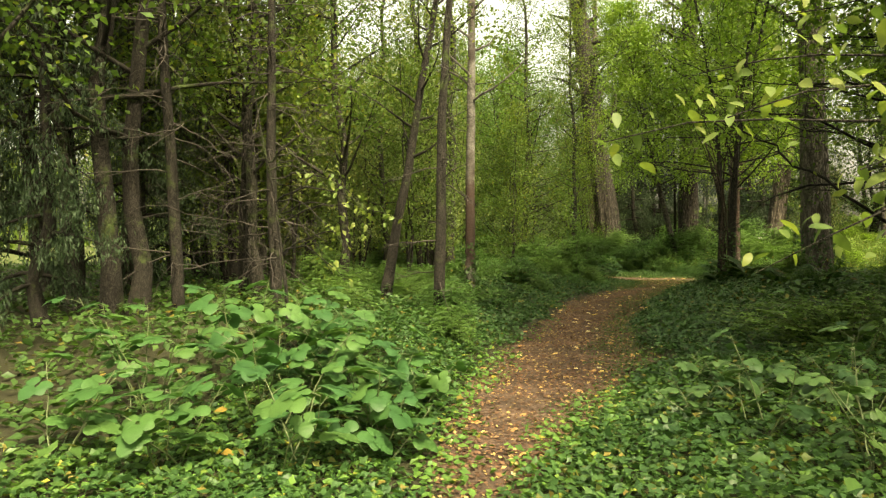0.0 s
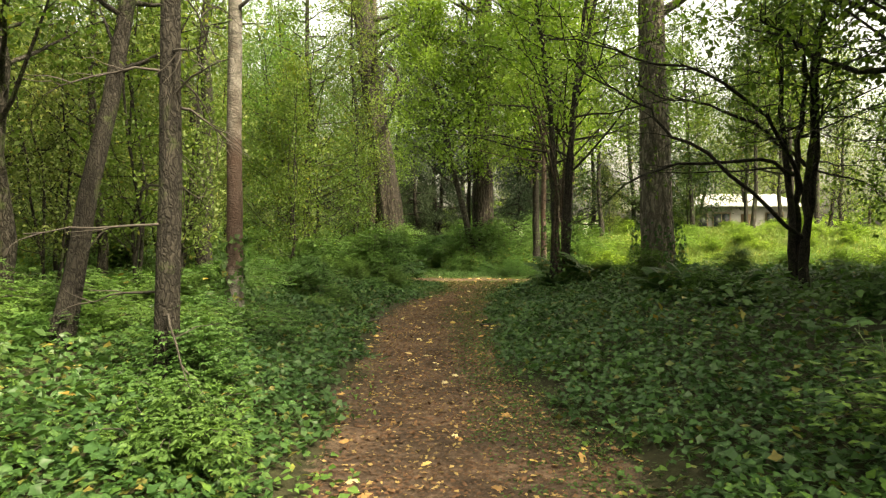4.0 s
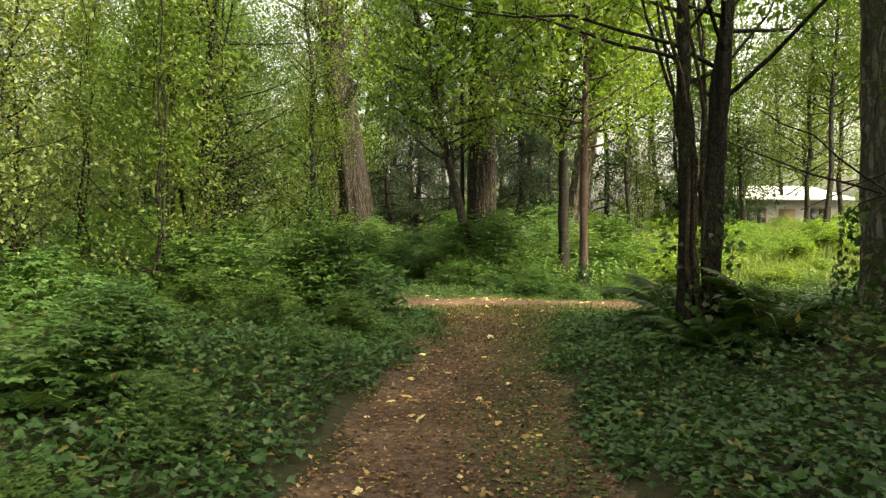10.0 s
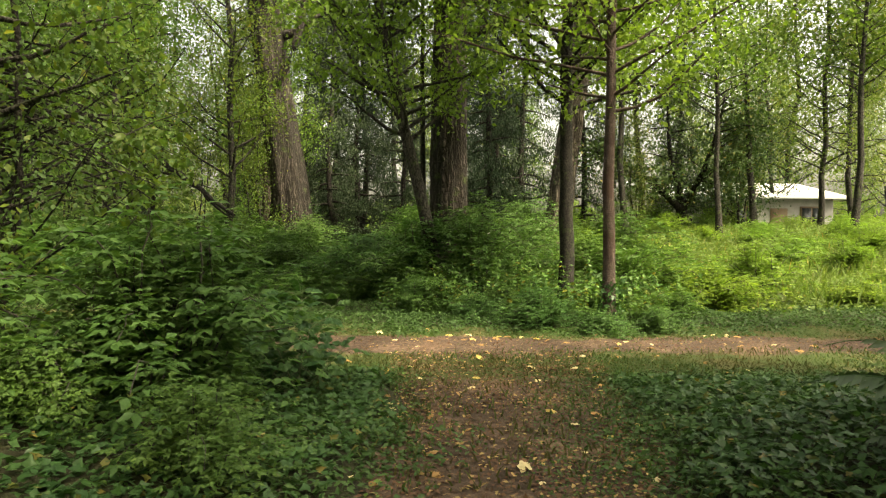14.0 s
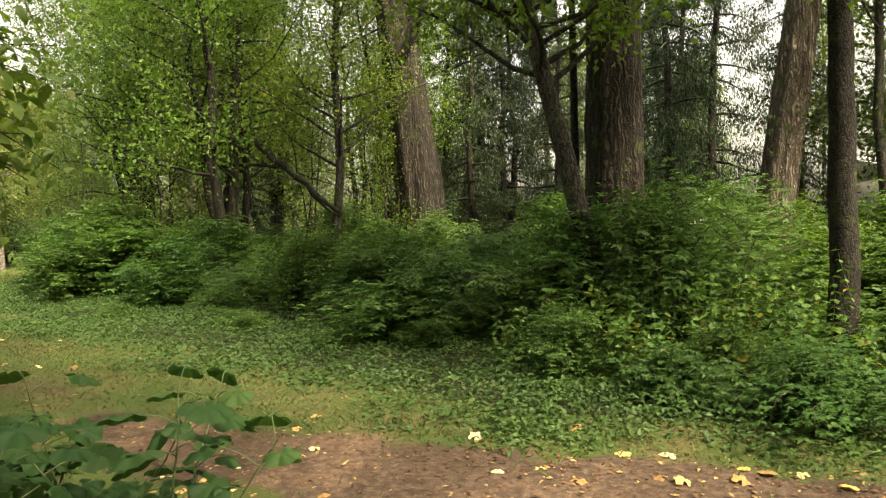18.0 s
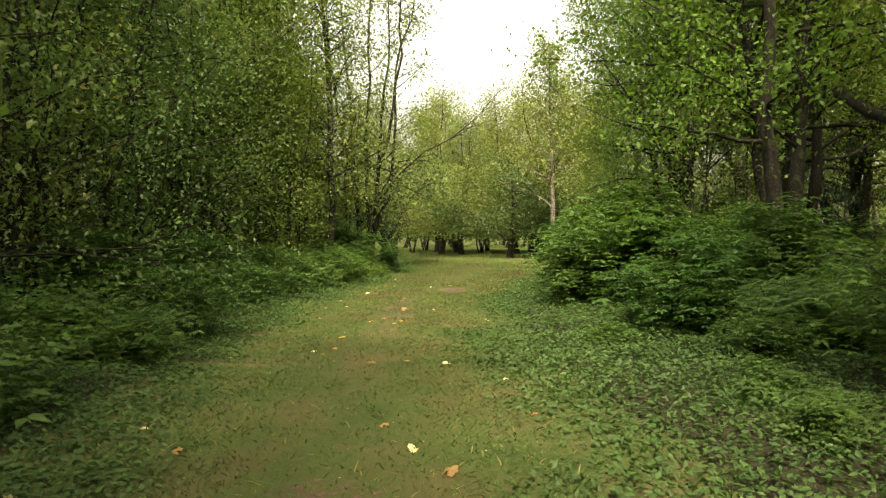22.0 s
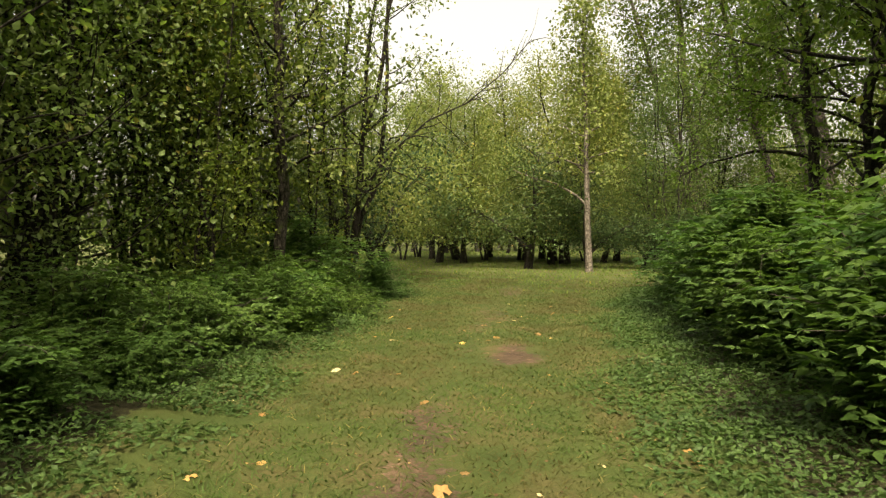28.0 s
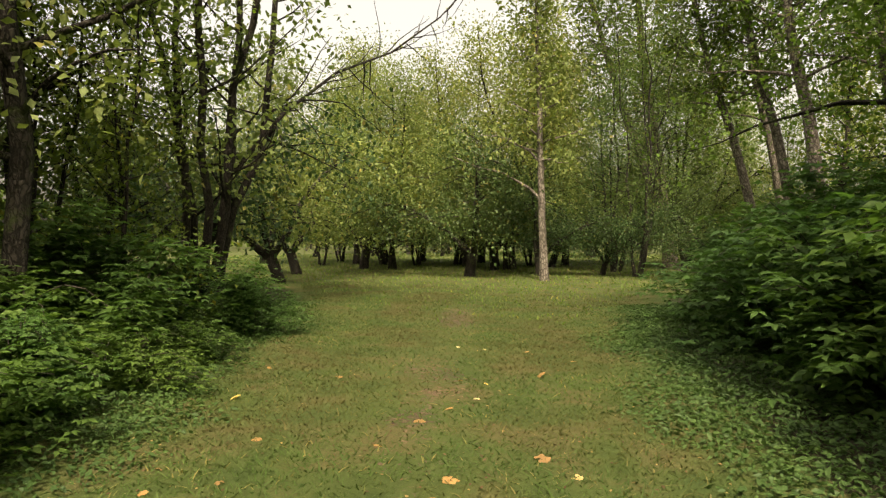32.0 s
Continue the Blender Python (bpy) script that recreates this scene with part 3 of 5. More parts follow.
# ---- low growth ----
def carpet(name, label, n, box, keep, material, shape, size, height, category, tilt=0.5, high=0.05):
    """Leaves standing over the ground as a thick, uneven mat."""
    if np.ndim(box) == 1:
        x, y = scatter(n, box, keep)
    else:
        x, y = strip(box, n, 4.0)
        ok = RNG.random(n) < keep(x, y)
        x, y = x[ok], y[ok]
    k = len(x)
    hump = np.clip(0.55 + 0.6 * waves(x, y, 0.8, 21), 0.12, 1.3)
    z = lie(x, y) + high * 0.3 + height * hump * np.clip(0.4 + open_side(x, y) * 0.8, 0.15, 1.3) * RNG.random(k) ** 0.6
    way = np.stack([RNG.normal(0, 1, k), RNG.normal(0, 1, k), RNG.normal(-0.15, 0.35, k)], -1)
    face = np.stack([RNG.normal(0, tilt, k), RNG.normal(0, tilt, k), np.ones(k)], -1)
    g = Geo()
    put_leaves(g, shape, np.stack([x, y, z], -1), way, face, size * RNG.uniform(0.55, 1.3, k))
    return tagged(new(name, g.mesh(name, material)), label, category, kind="stuff")


def mat_ok(x, y):
    return np.clip((open_side(x, y) + 0.24 * waves(x, y, 2.1, 8) - 0.04) * 4, 0, 1) * (side(np.array([(5, 33, 8), (16, 38, 16), (40, 40, 30)]), x, y) > 0)


carpet("ground_ivy", "dark green ivy and creeping bramble covering the wood floor", 225000, (-7.5, 1, 3.0, 25.5), lambda x, y: mat_ok(x, y) * np.clip((3.2 - open_side(x, y)) / 2, 0, 1), M_IVY, LOBED, 0.066, 0.2, "ground cover")
carpet("outer_ivy", "dark green ivy deeper in the wood", 95000, (-16, -4, 11, 25.5), lambda x, y: mat_ok(x, y) * np.clip((open_side(x, y) - 1.2) / 2, 0, 1) * np.clip((12 - open_side(x, y)) / 8, 0, 1), M_IVY, KITE, 0.11, 0.28, "ground cover")
carpet("ground_herbs", "bright green low herbs along the start of the path", 26000, (-5, 1.5, 2.5, 9), lambda x, y: np.clip((open_side(x, y) + 0.35) * 2.2, 0, 1) * np.clip((9.5 - y) / 3, 0, 1), M_HERB, KITE, 0.07, 0.14, "ground cover")
carpet("track_herbs", "green creeping herbs along the edge of the grassy track", 550000, TRACK[1:10], lambda x, y: np.clip((open_side(x, y) + 0.35 + 0.45 * waves(x, y, 1.3, 8)) * 1.5, 0, 1) * np.clip((3.9 - open_side(x, y)) / 1.0, 0, 1), M_EDGE, POINTED, 0.062, 0.16, "ground cover")
carpet("wood_floor_leaves", "dark green undergrowth on the floor of the wood", 60000, (-34, -4, 14, 56), lambda x, y: mat_ok(x, y) * (open_side(x, y) > 3.6), M_BRAMBLE, KITE, 0.14, 0.4, "undergrowth")


def build_grass(name, label, n, box, keep, material, height, width=0.006, lean=0.5):
    if len(box) == 4 and np.ndim(box) == 1:
        x, y = scatter(n, box, keep)
    else:
        x, y = strip(box, n, 0.3)
        ok = RNG.random(n) < keep(x, y)
        x, y = x[ok], y[ok]
    k = len(x)
    a = RNG.uniform(0, 6.28, k)
    h = height * RNG.uniform(0.4, 1.25, k)
    w = np.stack([np.cos(a), np.sin(a), np.zeros(k)], -1) * (width * RNG.uniform(0.7, 1.5, k))[:, None]
    b = np.stack([x, y, lie(x, y) - 0.01], -1)
    tip = b + np.stack([RNG.normal(0, lean, k) * h, RNG.normal(0, lean, k) * h, h], -1)
    mid = b * 0.5 + tip * 0.5 + np.stack([0 * h, 0 * h, h * 0.18], -1)
    v = np.stack([b - w, b + w, mid - w * 0.8, mid + w * 0.8, tip], 1).reshape(-1, 3)
    o = (np.arange(k) * 5)[:, None]
    g = Geo()
    g.add(v, np.concatenate([o + np.array([(0, 1, 3)]), o + np.array([(0, 3, 2)]), o + np.array([(2, 3, 4)])]))
    return tagged(new(name, g.mesh(name, material)), label, "grass", kind="stuff")


def turf_ok(x, y):
    bare = np.clip(np.minimum(side(WEAR, x, y), side(BARE, x, y)) * 1.6 + 0.5 + 0.75 * waves(x, y, 1.6, 9), 0.03, 1)
    return np.clip(-side(TRACK, x, y) * 2 + 0.5, 0, 1) * bare * np.clip(0.5 + side(MIDLINE, x, y) * 0.9 + 0.3 * waves(x, y, 0.9, 27), 0.5, 1)


build_grass("track_grass", "short dry yellow-green grass on the mown track", 300000, TRACK[1:11], lambda x, y: turf_ok(x, y) * np.clip((52.5 - y) / 6, 0, 1), M_GRASS, 0.04, 0.0048, 1.5)
build_grass("lawn_grass", "mown sunlit lawn beyond the wood", 60000, (-75, 44, -24, 100), lambda x, y: np.clip(-np.minimum(side(TRACK, x, y), side(np.array([(-46, 62, 34), (-70, 92, 60)]), x, y)), 0, 1) * (open_side(x, y) < -0.4) * np.clip((y - 44) / 8, 0, 1), M_FIELD, 0.08, 0.018)
build_grass("field_grass", "tall bright green and yellow grass in the sunny clearing", 90000, (2, 28, 32, 56), lambda x, y: np.clip(0.5 - side(np.array([(5, 33, 8), (16, 38, 16), (40, 40, 30)]), x, y), 0, 1), M_FIELD, 0.4, 0.012, 0.5)
carpet("field_herbs", "bright green weeds and low bramble covering the clearing", 85000, (1.5, 27.8, 18, 46), lambda x, y: np.clip(0.8 - side(np.array([(5, 33, 8), (16, 38, 16), (40, 40, 30)]), x, y), 0, 1) * (side(TRACK, x, y) > 0.1), M_FIELD, KITE, 0.085, 0.34, "ground cover")
build_grass("path_edge_grass", "thin grass on the path where it meets the track", 16000, (-5, 21.5, 3, 26), lambda x, y: np.clip(0.4 - np.abs(open_side(x, y)), 0, 0.7) + 0.3 * (open_side(x, y) < 0), M_GRASS, 0.08)


# ---- shrubs ----
def build_shrub(name, label, seed, wide, high, sprays, size, leaf, canes=30, category="shrub"):
    """Arching canes from one root; along them flat sprays of leaves in threes, held out level."""
    rng = np.random.default_rng(seed)
    root = tagged(new(name), label, category)
    wood, crown = Geo(), Geo()
    lop = rng.uniform(0, 6.28)
    for s in range(canes):
        a = rng.uniform(0, 6.28)
        out = rng.uniform(0.1, 1.0) * (1 + 0.3 * math.cos(a - lop))
        tall = high * rng.uniform(0.45, 1.15) * (1.1 - 0.35 * out)
        u = np.linspace(0, 1, 9)
        line = np.stack([math.cos(a) * wide * out * u ** 1.2, math.sin(a) * wide * out * u ** 1.2, tall * np.sin(u * rng.uniform(1.7, 2.5)) - 0.04], -1) + rng.normal(0, 0.025, (9, 3)) + np.array([*rng.normal(0, wide * 0.1, 2), 0])
        line[:, 2] = np.maximum(line[:, 2], 0.02)
        tube(wood, line, np.linspace(0.009, 0.003, 9), 4)
        k = sprays // canes
        at = along(line, rng.uniform(0.12, 1.0, k) ** 0.8)
        b = rng.uniform(0, 6.28, k)
        lev = np.stack([np.cos(b), np.sin(b), rng.normal(0.05, 0.25, k)], -1)
        at = at + lev * rng.uniform(0.03, wide * 0.22, k)[:, None] + np.stack([0 * b, 0 * b, rng.normal(0, 0.06, k)], -1)
        at[:, 2] = np.maximum(at[:, 2] * np.where(rng.random(k) < 0.4, rng.uniform(0.15, 1.0, k), 1.0), 0.04)
        up = np.array([0, 0, 1.0]) + rng.normal(0, 0.28, (k, 3)) + lev * np.array([0.25, 0.25, 0])
        big = size * rng.uniform(0.7, 1.3, k)
        wing = np.stack([-lev[:, 1], lev[:, 0], 0 * b], -1)
        put_leaves(crown, POINTED, at, lev - np.array([0, 0, 0.2]), up, big * 1.15)
        put_leaves(crown, POINTED, at, lev * 0.35 + wing - np.array([0, 0, 0.15]), up, big)
        put_leaves(crown, POINTED, at, lev * 0.35 - wing - np.array([0, 0, 0.15]), up, big)
    crown.v = [np.maximum(v, (-99, -99, 0.015)) for v in crown.v]
    tagged(part("cane_tangle", wood.mesh("cane_tangle", M_TWIG), root), kind="stuff")
    part("foliage", crown.mesh("foliage", leaf), root)
    return root


LEFT_SHRUBS = [(-21.6, 34.4, 0.9), (-23.0, 35.4, 0.9), (-24.6, 36.8, 0.95), (-26.4, 38.3, 0.75), (-28.2, 40.2, 0.6), (-22.4, 33.8, 1.0), (-24.6, 35.2, 1.05), (-20.4, 33.2, 0.85), (-26.2, 37.0, 0.9), (-26.8, 40.7, 0.55), (-25.2, 39.1, 0.65), (-24.2, 38.0, 0.6), (-23.2, 37.0, 0.65), (-22.3, 36.2, 0.6), (-25.6, 38.2, 0.9), (-23.8, 36.4, 0.9)]
SHRUB_LABEL = "green bramble thicket with small toothed leaves"
shrubs = [build_shrub("bramble_shrub", SHRUB_LABEL, 31 + k, 1.35, (0.8, 1.1, 1.35)[k], 2400, 0.085, M_BRAMBLE) for k in range(3)]
tall_shrub = [build_shrub("elder_shrub", "tall leafy green shrub at the edge of the track", 41 + k, 1.5, (1.6, 2.1)[k], 3300, 0.115, M_ELDER, 36) for k in range(2)]
lit_shrub = [build_shrub("berry_shrub", "yellow-green leafy berry shrub in the clearing", 51 + k, 1.1, (0.75, 1.05)[k], 1800, 0.08, M_BRIGHT) for k in range(2)]
for k, o in enumerate(shrubs):
    place(o, -8.2 + k * 1.7, 21.2 + 0.7 * k, 40 * k)
place(tall_shrub[0], -14.6, 38.6, 0)
place(tall_shrub[1], -17.2, 41.2, 70)
place(lit_shrub[0], 3.0, 29.6)
place(lit_shrub[1], 4.6, 30.8, 50)


def hedge(kinds, label_group, spots, size=1.0, vary=0.25):
    for k, (x, y) in enumerate(spots):
        w = size * RNG.uniform(1 - vary, 1 + vary)
        o = again(kinds[k % len(kinds)], x, y, RNG.uniform(0, 360), w, None, (RNG.normal(0, 5), RNG.normal(0, 5)), w * RNG.uniform(0.6, 1.25))
        tagged(o, group=label_group)


def free_spots(n, box, near, far, apart, keep=None):
    """Up to n spots between two distances from the open ground, no two closer than 'apart'."""
    out = []
    for _ in range(n * 30):
        x, y = RNG.uniform(box[0], box[2]), RNG.uniform(box[1], box[3])
        d = float(open_side(x, y))
        if near < d < far and all((x - a) ** 2 + (y - b) ** 2 > apart * apart for a, b in out) and (keep is None or keep(x, y)):
            out.append((x, y))
            if len(out) == n:
                break
    return out


hedge(shrubs, "brambles left of the track", free_spots(34, (-27, 24, -4.5, 42), 1.5, 5, 1.15, lambda x, y: y < 27.5 - (x + 4) * 0.78 and x < -5), 0.95)
hedge(shrubs, "brambles under the cottonwoods", free_spots(30, (-14, 29.5, 2.5, 42), 3.4, 11, 1.3, lambda x, y: y > 29 - (x + 4) * 0.75 and y > 30.2), 1.1)
hedge(tall_shrub, "tall shrubs along the track", free_spots(18, (-25, 33.5, -9.5, 50), 2.7, 5.4, 1.2, lambda x, y: y > 28 - (x + 4) * 0.75), 1.0)
hedge(shrubs, "brambles beside the path", free_spots(16, (-9, 12, -4.4, 23.5), 1.2, 5, 1.4), 0.62)
hedge(shrubs, "brambles on the open side of the path", free_spots(9, (0.5, 5, 6, 23.5), 2.0, 6, 1.6), 0.6)
hedge(shrubs, "brambles round the big cottonwoods", [(-3.7, 32.3), (-2.6, 31.9), (-1.3, 31.2), (-0.3, 31.0), (-2.9, 32.3), (-0.9, 32.2), (1.1, 30.0), (-4.4, 32.4), (-5.6, 33.6), (-3.8, 34.0), (-7.2, 35.2), (-6.0, 37.0), (-8.6, 36.6), (-5.0, 35.2), (1.2, 32.6), (0.6, 31.6), (1.9, 31.4), (2.4, 33.0), (0.2, 33.0)], 0.95, 0.2)
hedge(shrubs, "low brambles at the foot of the red-barked tree", [(0.1, 27.5), (0.9, 27.5), (-0.7, 28.2), (-1.6, 28.9), (1.6, 28.2), (-2.6, 29.4), (0.4, 28.5)], 0.5, 0.25)
hedge(shrubs, "low brambles at the edge of the track", free_spots(24, (-27, 26.5, -1, 46), 1.6, 3.2, 1.2, lambda x, y: y > 25.5 - (x + 4) * 0.75), 0.42, 0.3)
hedge(shrubs, "low brambles at the shaded edge of the track", free_spots(30, (-28, 24, -5, 44), 0.9, 2.0, 1.1, lambda x, y: y < 27.5 - (x + 4) * 0.78 and x < -6), 0.5, 0.3)
hedge(shrubs, "low brambles in the ivy", free_spots(26, (-8, 8, -3.6, 23), 0.8, 3.5, 1.1), 0.42, 0.3)
for k, (x, y, sz) in enumerate(((-18.9, 43.0, 1.0), (-17.0, 41.2, 0.95), (-20.6, 45.6, 1.0), (-22.6, 48.6, 0.9), (-21.9, 47.0, 0.8), (-16.0, 39.7, 0.9), (-17.8, 43.2, 1.2), (-19.6, 45.0, 1.15), (-14.2, 37.6, 0.85))):
    tagged(again(tall_shrub[k % 2], x, y, 47 * k, sz), group="tall shrubs along the track")
for k, (x, y, sz) in enumerate(LEFT_SHRUBS):
    tagged(again((shrubs + tall_shrub)[k % 5], x, y, 61 * k, sz), group="brambles at the mouth of the lawn")
hedge(lit_shrub, "berry shrubs in the clearing", free_spots(44, (2, 28.0, 16, 44), 1.0, 19, 1.3, lambda x, y: y > 29), 0.85)

# ---- trees: the kinds that repeat ----
alder = [build_tree("young_tree", "slender grey young tree with fine green leaves in the wood", 60 + k, 15, 0.11, M_BARK, M_TREE if k else M_PALE, bottom=2.2, boughs=46, reach=2.6, twigs=6, per_twig=30, leaf_size=0.095, spread=0.26, sides=8, top=12, bend=0.025) for k in range(3)]
sapling = [build_tree("sapling", "leafy young alder sapling with several thin stems", 70 + k, 6.5, 0.035, M_BARK_DARK, M_TREE if k != 1 else M_PALE, bottom=0.7, boughs=36, reach=1.4, twigs=5, per_twig=32, leaf_size=0.08, spread=0.2, stems=3, sides=6, up=0.09, rings=10) for k in range(3)]
far_tree = [build_tree("wood_tree", "tall leafy tree in the depth of the wood", 76 + k, 17, 0.17, M_BARK, M_TREE if k else M_PALE, bottom=3.2, boughs=44, reach=4.2, twigs=5, per_twig=26, leaf_size=0.23, spread=0.42, sides=7, top=15.5, fine=False, rings=9) for k in range(3)]
conifer = build_tree("conifer", "dark spruce with drooping boughs behind the cottonwoods", 80, 20, 0.2, M_BARK_DARK, M_NEEDLE, LANCE, bottom=1.2, boughs=70, reach=3.0, twigs=8, per_twig=40, leaf_size=0.17, spread=0.17, rise=0.12, up=-0.12, droop=2.4, fine=False)
def build_orchard_tree(label, seed, leaf, limbs=4, low=1.5):
    """A short leaning trunk that forks into crooked limbs under a low, broad, drooping crown."""
    rng = np.random.default_rng(seed)
    root = tagged(new("orchard_tree"), label, "tree")
    g, twigs, crown = Geo(), Geo(), Geo()
    a0 = rng.uniform(0, 6.28)
    fork = np.array([math.cos(a0) * 0.3, math.sin(a0) * 0.3, 1.0])
    tube(g, [(0, 0, -0.15), (0, 0, 0.1), fork * (0.45, 0.45, 0.55), fork * (1, 1, 1.0), fork * (1.1, 1.1, 1.15)], (0.3, 0.23, 0.2, 0.21, 0.15), 12, 0.06, rng)
    part("trunk", g.mesh("trunk", M_BARK_DARK, True), root)
    for k in range(limbs):
        a = a0 + k * 6.28 / limbs + rng.normal(0, 0.3)
        lg = Geo()
        line = wander(rng, fork - (0, 0, 0.12), (math.cos(a) * 0.75, math.sin(a) * 0.75, 1.0), rng.uniform(4.2, 5.6), 9, 0.13, 0.02)
        tube(lg, line, np.linspace(0.14, 0.03, 10), 8, 0.05, rng)
        part("limb", lg.mesh("limb", M_BARK_DARK, True), root)
        for b in range(14):
            p = along(line, np.array([0.22 + 0.78 * (b + rng.random()) / 14]))[0]
            c = a + rng.normal(0, 1.1)
            bough = wander(rng, p, (math.cos(c), math.sin(c), rng.uniform(-0.1, 0.9)), rng.uniform(1.4, 3.2), 6, 0.16, -0.09)
            bough[:, 2] = np.maximum(bough[:, 2], low + 0.25 * rng.random())
            tube(twigs, bough, np.linspace(0.03, 0.006, 7), 4)
            for q in range(5):
                tp = along(bough, np.array([0.25 + 0.75 * (q + rng.random()) / 5]))[0]
                tw = wander(rng, tp, rng.normal(0, 1, 3) + (0, 0, -0.2), 0.7, 3, 0.2, -0.05)
                leafy(rng, crown, KITE, tw, 42, 0.34, 0.145, 0.0, 0.4)
    tagged(part("branchwork", twigs.mesh("branchwork", M_BARK_DARK), root), kind="stuff")
    part("crown", crown.mesh("crown", leaf), root)
    return root


orchard = [build_orchard_tree("low broad orchard tree with a dark forked trunk", 85 + k, M_DARKLEAF if k != 1 else M_PALE, 3 + k % 2, (1.3, 1.2, 1.5)[k]) for k in range(3)]
hawthorn = [build_tree("hawthorn", "dense bushy hawthorn tree leafy almost to the ground", 130 + k, (8.4, 9.6)[k], 0.06, M_BARK_DARK, M_OLIVE, bottom=0.9, boughs=72, reach=2.9, twigs=6, per_twig=36, leaf_size=0.072, spread=0.3, stems=4, sides=7, rings=12, fan=0.2, rise=0.35, fine=False, gather=2.2) for k in range(2)]
willow = build_tree("willow_tree", "rounded pale olive willow on the lawn", 137, 12.5, 0.13, M_BARK_DARK, M_PALE, bottom=1.5, boughs=96, reach=4.6, twigs=6, per_twig=36, leaf_size=0.16, spread=0.5, stems=3, sides=8, rings=12, fan=0.2, rise=0.5, fine=False)
maple = build_tree("maple_tree", "wide spreading maple with layered green boughs over the track", 135, 14, 0.17, M_BARK_DARK, M_MAPLE, bottom=3.0, boughs=66, reach=5.4, twigs=9, per_twig=46, leaf_size=0.12, spread=0.42, stems=3, sides=12, rings=24, fan=0.3, part_at=1.0, rise=0.6, gather=0.7, up=-0.03)
poplar = build_tree("tall_poplar", "tall pale poplar with a long bare trunk", 90, 21, 0.25, M_POPLAR, M_TREE, bottom=7.5, boughs=44, reach=3.6, twigs=6, per_twig=30, leaf_size=0.19, spread=0.4, sides=10, bend=0.02)
tall_far = build_tree("tall_tree", "tall dark tree with a high crown", 79, 17, 0.17, M_BARK, M_TREE, bottom=6.5, boughs=40, reach=3.8, twigs=5, per_twig=26, leaf_size=0.2, spread=0.36, sides=8, top=15.5, fine=False, rings=10, bend=0.014)
broad = [build_tree("broadleaf_tree", "spreading broadleaf tree with bright green leaves above the shrubs", 94 + k, 12, 0.15, M_BARK_DARK, M_BRIGHT if k else M_TREE, KITE, bottom=2.8, boughs=42, reach=4.2, twigs=7, per_twig=40, leaf_size=0.115, spread=0.32, sides=10, stems=2) for k in range(2)]

place(alder[0], -11.5, 27.3 - 3)
place(alder[1], -8.6, 12.95, 90)
place(alder[2], -7.3, 24.0, 200)
place(sapling[0], -8.6, 18.4)
place(sapling[1], -9.4, 21.6, 90)
place(sapling[2], -8.2, 15.9, 120)
place(conifer, -6.9, 60)
place(orchard[0], -35.4, 43.2, 30)
place(orchard[1], -37.6, 47.4, 30)
place(orchard[2], -36.5, 55.7, 130)
place(tall_far, 6.5, 3.0, 20)
place(maple, -12.2, 41.4, 140)
place(willow, -39.6, 61.8, 40)
for x, y, turn, sz in ((-18.6, 46.4, 20, 0.85),):
    tagged(again(maple, x, y, turn, sz), group="maples along the track")
place(hawthorn[0], -11.6, 25.4, 0)
place(hawthorn[1], -13.6, 26.4, 90)
for k, (x, y, sz) in enumerate(((-7.2, 24.6, 0.9), (-15.2, 27.8, 1.0), (-17.0, 29.0, 0.95), (-18.8, 30.2, 1.05), (-20.6, 31.4, 1.0), (-22.6, 32.8, 1.05), (-24.4, 33.6, 1.0), (-28.0, 35.4, 1.0), (-30.4, 37.4, 0.95), (-32.6, 40.4, 0.9), (-46.5, 61.5, 1.0), (-42.0, 66.5, 1.05), (-50.5, 57.5, 1.0), (-38.5, 70.0, 1.05), (-55.0, 62.0, 1.1), (-31.5, 60.5, 1.2), (-34.8, 64.0, 1.25))):
    tagged(again(hawthorn[k % 2], x, y, 73 * k, sz), group="hawthorns beside the track")
place(broad[0], -13.2, 44.2, 20)
place(broad[1], -15.8, 48.9, 100)
for k, o in enumerate(far_tree):
    place(o, -22 + 4 * k, 13 - 4 * k, 60 * k)

STANDING = [(-5.7, 13.6), (-6.3, 10.5), (-0.3, 19.7), (1.9, 19.7), (-4.7, 9.3), (-8.5, 20.1), (-1.6, 34.0), (-6.9, 46.5), (-2.35, 31.8), (0.33, 27.9), (0.35, 30.4), (1.4, 34.2), (3.5, 16.6)]


def room(x, y, d=1.4):
    return all((x - a) ** 2 + (y - b) ** 2 > d * d for a, b in STANDING)


def gap(x, y):
    """The opening in the wood through which the sky over the track shows."""
    return y < 26 and abs((x + 3.18) * 0.859 + (y - 12.57) * 0.512) < 1.35 and (x + 3.18) ** 2 + (y - 12.57) ** 2 > 9


def wood(kinds, n, box, near, far, apart, group, size=1.0, keep=None):
    for k, (x, y) in enumerate(free_spots(n, box, near, far, apart, lambda x, y: room(x, y) and (keep is None or keep(x, y)))):
        turn, grown, tilt = RNG.uniform(0, 360), size * RNG.uniform(0.82, 1.2), (RNG.normal(0, 1.5), RNG.normal(0, 1.5))
        if not gap(x, y):
            tagged(again(kinds[k % len(kinds)], x, y, turn, grown, None, tilt), group=group)


